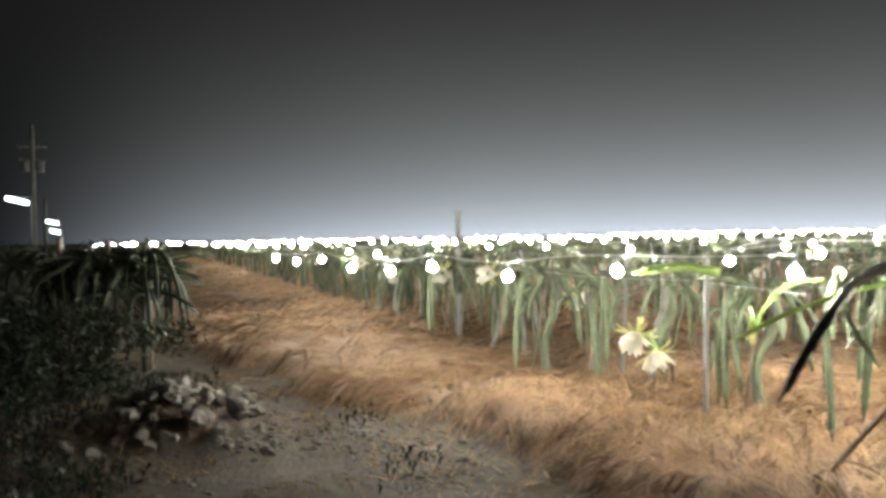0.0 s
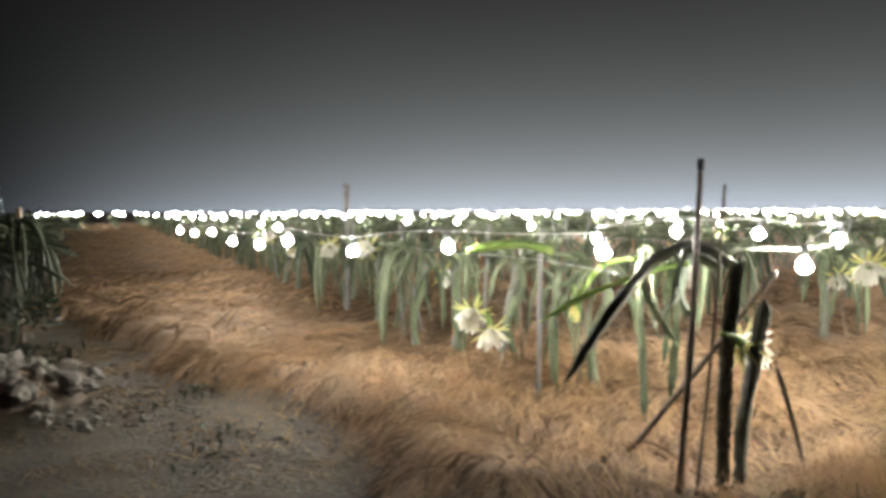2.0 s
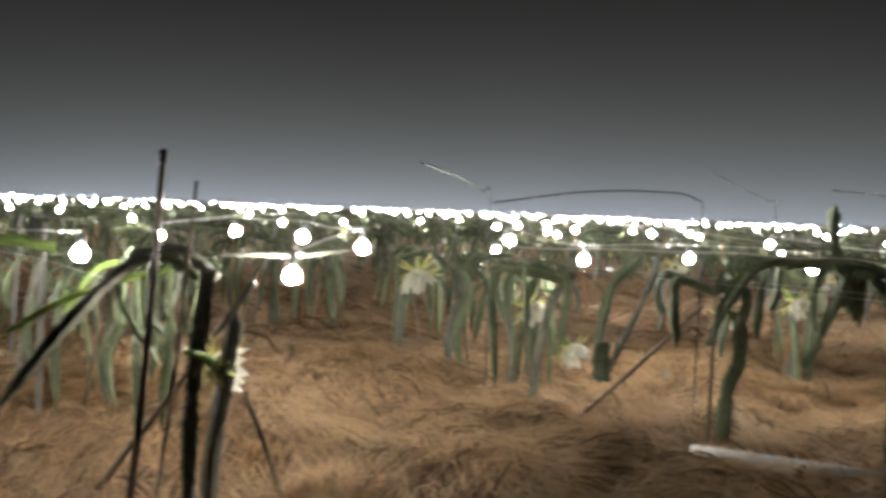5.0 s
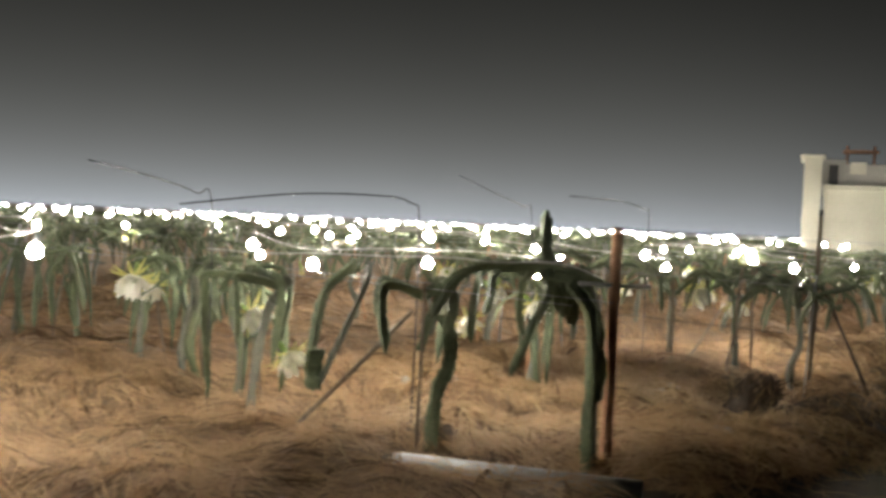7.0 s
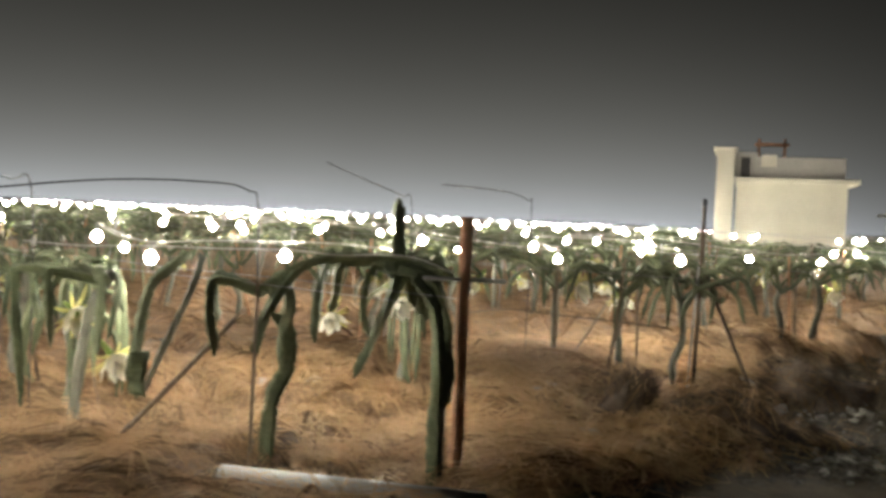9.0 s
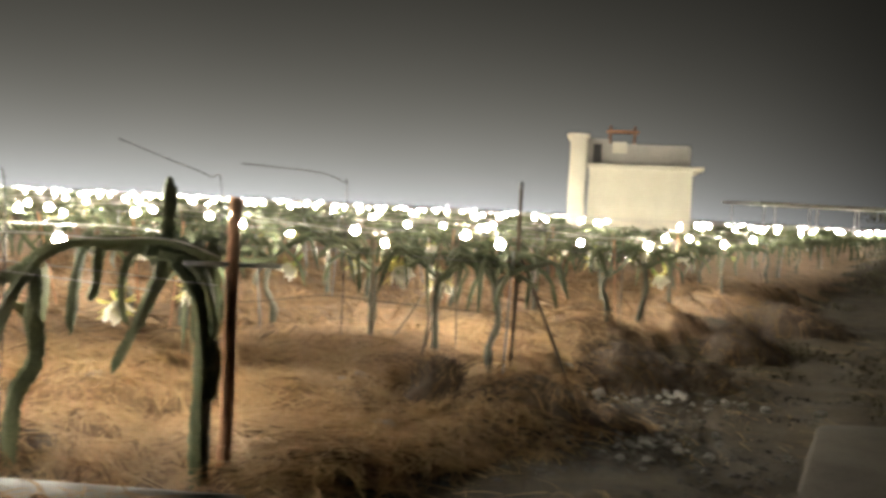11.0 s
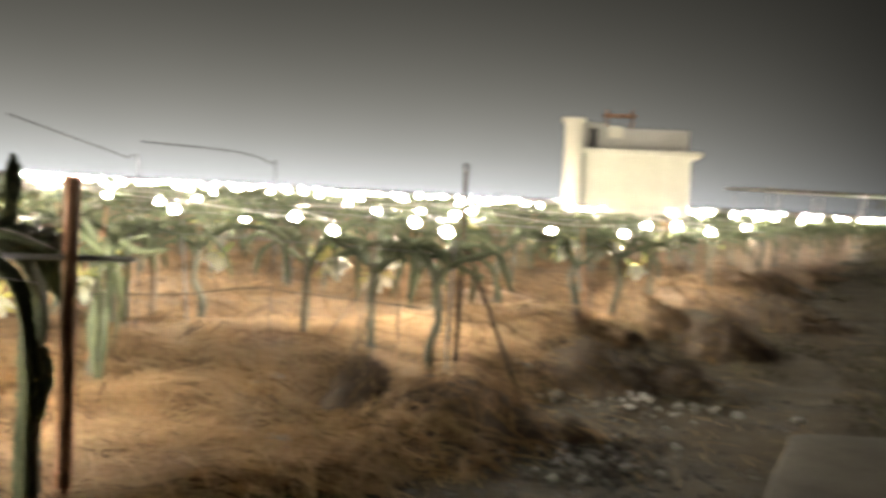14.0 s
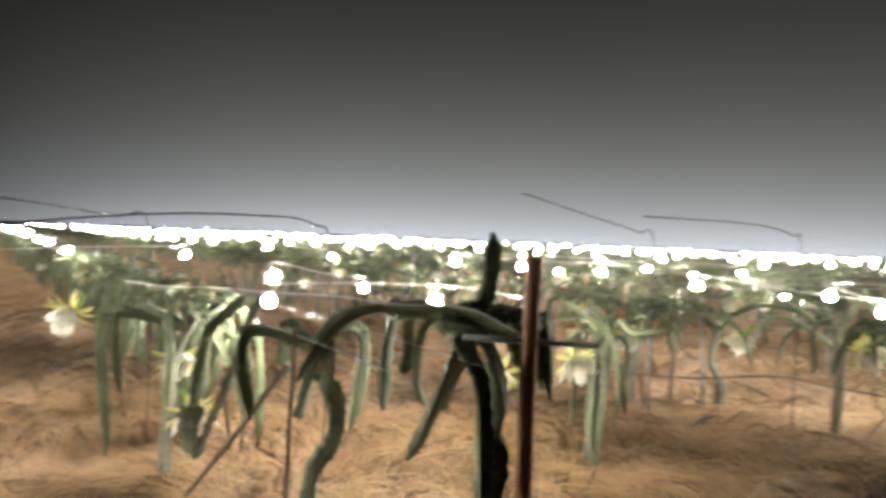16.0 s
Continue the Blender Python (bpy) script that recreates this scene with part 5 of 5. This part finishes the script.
# ---- far things ----
def from_eye(bearing, d, eye=(5.7, 0.62)):
    return eye[0] + d * math.sin(radians(bearing)), eye[1] + d * math.cos(radians(bearing))


house = thing("house", "cream-painted flat-roofed farm building with a stair tower", "house", at=pose(34.77, 22.69, 0, 0, 0, 132))
W, D = 3.92, 5.0
part("wall", box(Geo(), 0, -D, -0.3, W, 0, 3.45, 0.02), PAINT, house, "cream painted wall")
part("roof_slab", box(Geo(), -0.38, -D - 0.3, 3.45, W + 0.05, 0.32, 3.62, 0.015), PAINT, house, "thin overhanging concrete roof slab")
part("parapet", box(Geo(), 0.1, -D, 3.62, W - 0.7, -0.15, 4.42, 0.02), PAINT_GREY, house, "grey rooftop parapet")
part("tower", box(Geo(), W + 0.12, -2.6, -0.3, W + 0.75, 0.35, 4.62, 0.02), PAINT, house, "narrow stair tower")
part("tower_cap", box(Geo(), W + 0.02, -2.7, 4.62, W + 0.9, 0.45, 4.72, 0.012), PAINT, house)
part("stair_room", box(Geo(), W - 0.72, -2.4, 3.62, W + 0.1, -0.3, 4.6, 0.02), PAINT_GREY, house, "grey stair room on the roof")
part("stair_door", box(Geo(), W - 0.45, -0.3, 3.66, W - 0.12, -0.26, 4.4, 0.005), BLACK, house, "dark stair door")
part("roof_box", box(Geo(), W - 1.4, -0.5, 4.05, W - 0.85, -0.1, 4.5, 0.015), PAINT, house, "small white tank box")
tank = Geo()
for x in (W - 1.7, W - 0.75):
    tube_g = tube([(x, -1.2, 4.4), (x, -1.2, 5.2)], 0.05, 6)
    tank.add(np.concatenate(tube_g.v), tube_g.f)
box(tank, W - 1.85, -1.5, 4.92, W - 0.6, -0.95, 5.02, 0.01)
part("tank_frame", tank, RUST, house, "reddish steel tank frame")

shed = thing("shed", "long low open shed with a pale tin roof", "shed", at=pose(*from_eye(64.3, 60), 0, 0, 0, 113 + 37))
for px in (0.1, 2.9, 5.7, 8.5):
    for py in (-3.9, 0.1):
        part("post", tube([(px, py, -0.3), (px, py, 2.75 - 0.015 * py)], 0.03, 8), TIN, shed)
part("fascia", box(Geo(), -0.3, 0.42, 2.68, 8.9, 0.46, 2.84, 0.01), CONCRETE, shed, "pale roof-edge board")
roof = Geo()
xs = np.linspace(-0.3, 8.9, 70)
zz = 2.66 + 0.04 * np.sin(np.arange(70) * 1.6)
rv = [(x, 0.4, z) for x, z in zip(xs, zz)] + [(x, -4.4, z + 0.06) for x, z in zip(xs, zz)] + [(x, 0.4, z + 0.14) for x, z in zip(xs, zz)] + [(x, -4.4, z + 0.20) for x, z in zip(xs, zz)]
roof.add(rv, [(i, i + 1, 71 + i, 70 + i) for i in range(69)] + [(140 + i, 210 + i, 211 + i, 141 + i) for i in range(69)] + [(i, 140 + i, 141 + i, i + 1) for i in range(69)] + [(70 + i, 71 + i, 211 + i, 210 + i) for i in range(69)])
part("roof", roof, TIN, shed, "corrugated tin roof")


def make_lamp(bearing, d, z, label, mat, size, eye=(5.7, 0.62), tilt=0.0):
    x, y = from_eye(bearing, d, eye)
    ob = thing("street_lamp", label, "street lamp", "street lamps", pose(x, y, 0, 0, 0, -bearing))
    gz = float(ground_z(x, y))
    part("post", tube([(size[0] * 0.5 + 0.12, 0.1, gz - 0.1), (size[0] * 0.5 + 0.12, 0.1, z + 0.25)], 0.05, 8), STEEL, ob)
    part("bracket", tube([(size[0] * 0.5 + 0.12, 0.1, z + 0.2), (0, 0.05, z + size[1] * 0.5 + 0.04)], 0.02, 6), STEEL, ob)
    g = box(Geo(), -size[0] / 2, -0.05, -size[1] / 2, size[0] / 2, 0.05, size[1] / 2, min(size) * 0.3)
    part("luminaire", g, mat, ob, "glowing lamp head", at=pose(0, 0, z, 0, tilt, 0))
    return ob


EYE0 = (0.845, -0.19)
make_lamp(-29.94, 62, 4.22, "tube street lamp glowing cool white on a post", GLOW_TUBE, (1.35, 0.28), EYE0, 14)
make_lamp(-28.16, 70, 3.05, "tube street lamp glowing cool white on a post", GLOW_TUBE, (0.85, 0.22), EYE0, 14)
make_lamp(-28.0, 78, 2.5, "tube street lamp glowing cool white on a post", GLOW_TUBE, (0.8, 0.3), EYE0, 14)
make_lamp(65.4, 70, 3.9, "box lamp glowing warm white on a post", GLOW_WARM, (0.36, 0.62), tilt=-6)
make_lamp(68.94, 80, 3.7, "small street lamp glowing warm white on a post", GLOW_WARM, (0.4, 0.22), tilt=-15)
make_lamp(70.02, 82, 3.42, "small street lamp glowing warm white on a post", GLOW_WARM, (0.36, 0.2), tilt=-15)

px, py = from_eye(-29.1, 65, EYE0)
upole = thing("utility_pole", "utility pole with crossarms and a transformer, coloured dark to look dimly lit", "utility pole", at=pose(px, py, 0, 0, 0, 30))
part("shaft", sweep(Geo(), spline([(0, 0, -0.2), (0, 0, 4), (0, 0, 9.2)], 8), np.linspace(0.23, 0.14, 8), ring(12)), POLE_DIM, upole)
part("crossarm", box(Geo(), -0.9, -0.06, 7.7, 0.9, 0.06, 7.85, 0.01), POLE_DIM, upole)
part("crossarm", box(Geo(), -0.85, -0.06, 6.9, 0.85, 0.06, 7.02, 0.01), POLE_DIM, upole)
part("transformer", sweep(Geo(), [(0.45, 0, 6.15), (0.45, 0, 6.2), (0.45, 0, 6.85), (0.45, 0, 6.9)], np.array((0.2, 0.26, 0.26, 0.2)), ring(12)), POLE_DIM, upole)
part("transformer", sweep(Geo(), [(-0.4, 0, 6.15), (-0.4, 0, 6.2), (-0.4, 0, 6.8), (-0.4, 0, 6.85)], np.array((0.2, 0.25, 0.25, 0.2)), ring(12)), POLE_DIM, upole)
for x in (-0.8, -0.4, 0.4, 0.8):
    part("insulator", sweep(Geo(), [(x, 0, 7.85), (x, 0, 7.95), (x, 0, 8.05)], np.array((0.05, 0.07, 0.04)), ring(8)), BLACK, upole)
px, py = from_eye(-28.5, 72, EYE0)
short_pole = thing("utility_pole", "short plain utility pole, coloured dark to look dimly lit", "utility pole", at=pose(px, py, 0))
part("shaft", sweep(Geo(), spline([(0, 0, -0.2), (0, 0, 2), (0, 0, 4.7)], 6), np.linspace(0.2, 0.14, 6), ring(12)), POLE_DIM, short_pole)
part("cap", sweep(Geo(), [(0, 0, 4.68), (0, 0, 4.74)], 0.16, ring(12)), POLE_DIM, short_pole)


def leaf_cloud(n, centre, size, leaf, seed):
    rng = np.random.default_rng(seed)
    hubs = rng.normal(0, 0.5, (14, 3)) * size + centre
    g = Geo()
    p = hubs[rng.integers(0, 14, n)] + rng.normal(0, 0.2, (n, 3)) * np.asarray(size)
    a, b = rng.normal(0, 1, (n, 3)), rng.normal(0, 1, (n, 3))
    a /= np.linalg.norm(a, axis=1)[:, None]
    b = np.cross(a, b)
    b /= np.linalg.norm(b, axis=1)[:, None]
    q = rng.uniform(0.6, 1.3, n)[:, None] * leaf
    verts = np.stack([p - a * q, p + b * q * 0.4, p + a * q, p - b * q * 0.4], 1).reshape(-1, 3)
    g.v, g.n = [verts], len(verts)
    g.f = (np.arange(n)[:, None] * 4 + np.arange(4)).tolist()
    return g


tx, ty = from_eye(69.5, 88)
tree = thing("tree", "dark broad-crowned tree beyond the road", "tree", at=pose(tx, ty, float(ground_z(tx, ty))))
tr = Geo()
sweep(tr, spline([(0, 0, -0.2), (0.1, 0, 1.2), (0, 0.1, 3.0)], 8), np.linspace(0.28, 0.14, 8), ring(9))
for i in range(6):
    a = i * 1.05
    sweep(tr, spline([(0, 0, 2.0 + 0.2 * i), (0.9 * math.cos(a), 0.9 * math.sin(a), 3.2), (2.2 * math.cos(a), 2.2 * math.sin(a), 4.2)], 6), np.linspace(0.11, 0.03, 6), ring(6))
part("trunk", tr, BARK, tree)
part("crown", leaf_cloud(5200, (0, 0, 4.3), (5.2, 5.2, 1.9), 0.2, 3), LEAF_LIT, tree, "leafy crown, coloured lighter as if faintly lit", smooth=False)
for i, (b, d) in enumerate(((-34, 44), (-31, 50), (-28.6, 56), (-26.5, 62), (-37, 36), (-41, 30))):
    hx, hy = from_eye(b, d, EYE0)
    hedge = thing("hedge_bush", "roadside bush with shade put in its leaf colour", "bush", "roadside bushes", pose(hx, hy, 0))
    part("foliage", leaf_cloud(1800, (0, 0, 0.7), (3.4, 3.4, 0.9), 0.12, 70 + i), LEAF_SHADED, hedge, smooth=False)
    part("twigs", tube([(0, 0, -0.1), (0.1, 0.1, 0.9)], 0.04, 6), BARK, hedge)

for i, (b, d) in enumerate(((65.5, 92), (67.6, 94), (69.6, 92), (71.6, 95), (73.8, 92), (76.0, 94))):
    hx, hy = from_eye(b, d)
    hedge = thing("hedge_bush", "roadside bush under the far tree, coloured lighter as if lit", "bush", "roadside bushes", pose(hx, hy, float(ground_z(hx, hy))))
    part("foliage", leaf_cloud(1500, (0, 0, 1.3), (4.2, 4.2, 1.7), 0.2, 90 + i), LEAF_LIT, hedge, smooth=False)
    part("twigs", tube([(0, 0, -0.1), (0.1, 0.1, 1.6)], 0.05, 6), BARK, hedge)
# Bushes fill an unlit area; their near-black leaves carry the shade.
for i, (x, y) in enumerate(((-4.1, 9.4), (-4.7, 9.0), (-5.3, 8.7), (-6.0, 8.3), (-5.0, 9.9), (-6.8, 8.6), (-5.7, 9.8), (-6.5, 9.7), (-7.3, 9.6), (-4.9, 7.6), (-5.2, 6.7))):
    weedy = thing("weed_bush", "weedy bush beside the track, shade put in its leaf colour", "bush", "trackside bushes", pose(x, y, float(ground_z(x, y))))
    part("foliage", leaf_cloud(2600, (0, 0, 0.5), (0.66, 0.66, 0.5), 0.05, 170 + i), LEAF_SHADED, weedy, smooth=False)
    part("twigs", tube([(0, 0, -0.05), (0.04, 0.02, 0.55)], 0.015, 6), BARK, weedy)

# parked car on the road, side on; its panes are made to glow
cx, cy = from_eye(67.0, 47)
cz = float(ground_z(cx, cy))
car = thing("car", "dark parked car with side windows made to glow bluish", "car", at=pose(cx, cy, cz, 0, 0, -67.0))
prof = [(-2.2, 0.32), (-2.25, 0.6), (-2.12, 0.84), (-1.7, 0.92), (1.2, 0.93), (2.0, 0.84), (2.22, 0.66), (2.2, 0.32)]
m = len(prof)
lay = [(x * k, y, 0.3 + (z - 0.3) * k) for y, k in ((-0.84, 0.96), (-0.80, 1.0), (0.80, 1.0), (0.84, 0.96)) for x, z in prof]
g = Geo().add(lay, [(j * m + i, j * m + (i + 1) % m, (j + 1) * m + (i + 1) % m, (j + 1) * m + i) for j in range(3) for i in range(m)] + [tuple(range(m))[::-1], tuple(3 * m + i for i in range(m))])
body = part("body", g, CAR_PAINT, car, "dark glossy car body")
cabin = [(-1.9, 0.78, 0.9), (1.05, 0.78, 0.9), (0.85, 0.75, 1.12), (0.5, 0.67, 1.56), (0.3, 0.62, 1.63), (-1.3, 0.62, 1.63), (-1.6, 0.67, 1.56), (-1.8, 0.75, 1.12)]
m = len(cabin)
g = Geo().add([(x, s * y, z) for s in (-1, 1) for x, y, z in cabin], [(i, m + i, m + (i + 1) % m, (i + 1) % m) for i in range(m)] + [(0, 1, 2, 7), (7, 2, 3, 6), (6, 3, 4, 5), (m + 7, m + 2, m + 1, m), (m + 6, m + 3, m + 2, m + 7), (m + 5, m + 4, m + 3, m + 6)])
part("roof", g, CAR_PAINT, car, "dark car roof and pillars")
for x0, x1, x2, x3, mat in ((-1.46, -1.1, -1.1, -1.36, GLOW_PANE_DIM), (-0.97, -0.5, -0.5, -0.97, GLOW_PANE_DIM), (-0.4, 0.62, 0.4, -0.4, GLOW_PANE)):
    rim = [(x0, 0.755, 1.12), (x1, 0.755, 1.12), (x2, 0.68, 1.5), (x3, 0.68, 1.5)]
    g = Geo().add([(x, -(y + o), z) for o in (0.012, -0.02) for x, y, z in rim], [(0, 1, 2, 3), (7, 6, 5, 4), (0, 4, 5, 1), (1, 5, 6, 2), (2, 6, 7, 3), (3, 7, 4, 0)])
    part("side_window", g, mat, car, "side window pane that glows bluish by itself", smooth=False)
for x in (-1.4, 1.4):
    for y in (-0.8, 0.62):
        wheel = part("wheel", sweep(Geo(), [(x, y, 0.32), (x, y + 0.02, 0.32), (x, y + 0.16, 0.32), (x, y + 0.18, 0.32)], np.array((0.28, 0.32, 0.32, 0.28)), ring(18)), RUBBER, car)
        part("rim", sweep(Geo(), [(x, y - 0.012, 0.32), (x, y + 0.19, 0.32)], 0.19, ring(12)), BLACK, wheel)

# pale tarpaulin-covered stack beside the road
sx, sy = from_eye(74.7, 45)
stack = thing("tarp_stack", "large pale tarpaulin-covered stack beside the road", "stack", at=pose(sx, sy, float(ground_z(sx, sy)) - 0.2, 0, 0, -75.5))
verts, faces = [], []
nx, ny = 60, 24
for j in range(ny):
    for i in range(nx):
        a, b = i / (nx - 1), j / (ny - 1)
        x, y = -3.6 + 13 * a, -2.2 + 4.4 * b
        hgt = (2.5 * min(1, a * 13 / 1.0) + 2.4 * a) * (1 - abs(2 * b - 1) ** 5)
        hgt *= 0.94 + 0.12 * value_noise(x, y, 1.8, 4)
        verts.append((x + 0.1 * (value_noise(x, hgt * 3, 0.5, 6) - 0.5), y + 0.18 * (value_noise(x, y, 0.6, 5) - 0.5), hgt))
for j in range(ny - 1):
    faces += [(j * nx + i, j * nx + i + 1, (j + 1) * nx + i + 1, (j + 1) * nx + i) for i in range(nx - 1)]
part("cover", Geo().add(verts, faces), TARP, stack, "creased pale tarpaulin")
part("strap", sweep(Geo(), spline([(-1.3, -2.35, 0.0), (-1.1, -2.3, 1.6), (-0.9, -2.0, 3.0), (-0.8, 0, 3.45)], 12), 0.03, ring(6)), RUBBER, stack, "dark tie-down strap")
part("strap", sweep(Geo(), spline([(1.1, -2.35, 0.0), (1.3, -2.3, 1.7), (1.55, -2.0, 3.2), (1.6, 0, 3.6)], 12), 0.03, ring(6)), RUBBER, stack, "dark tie-down strap")
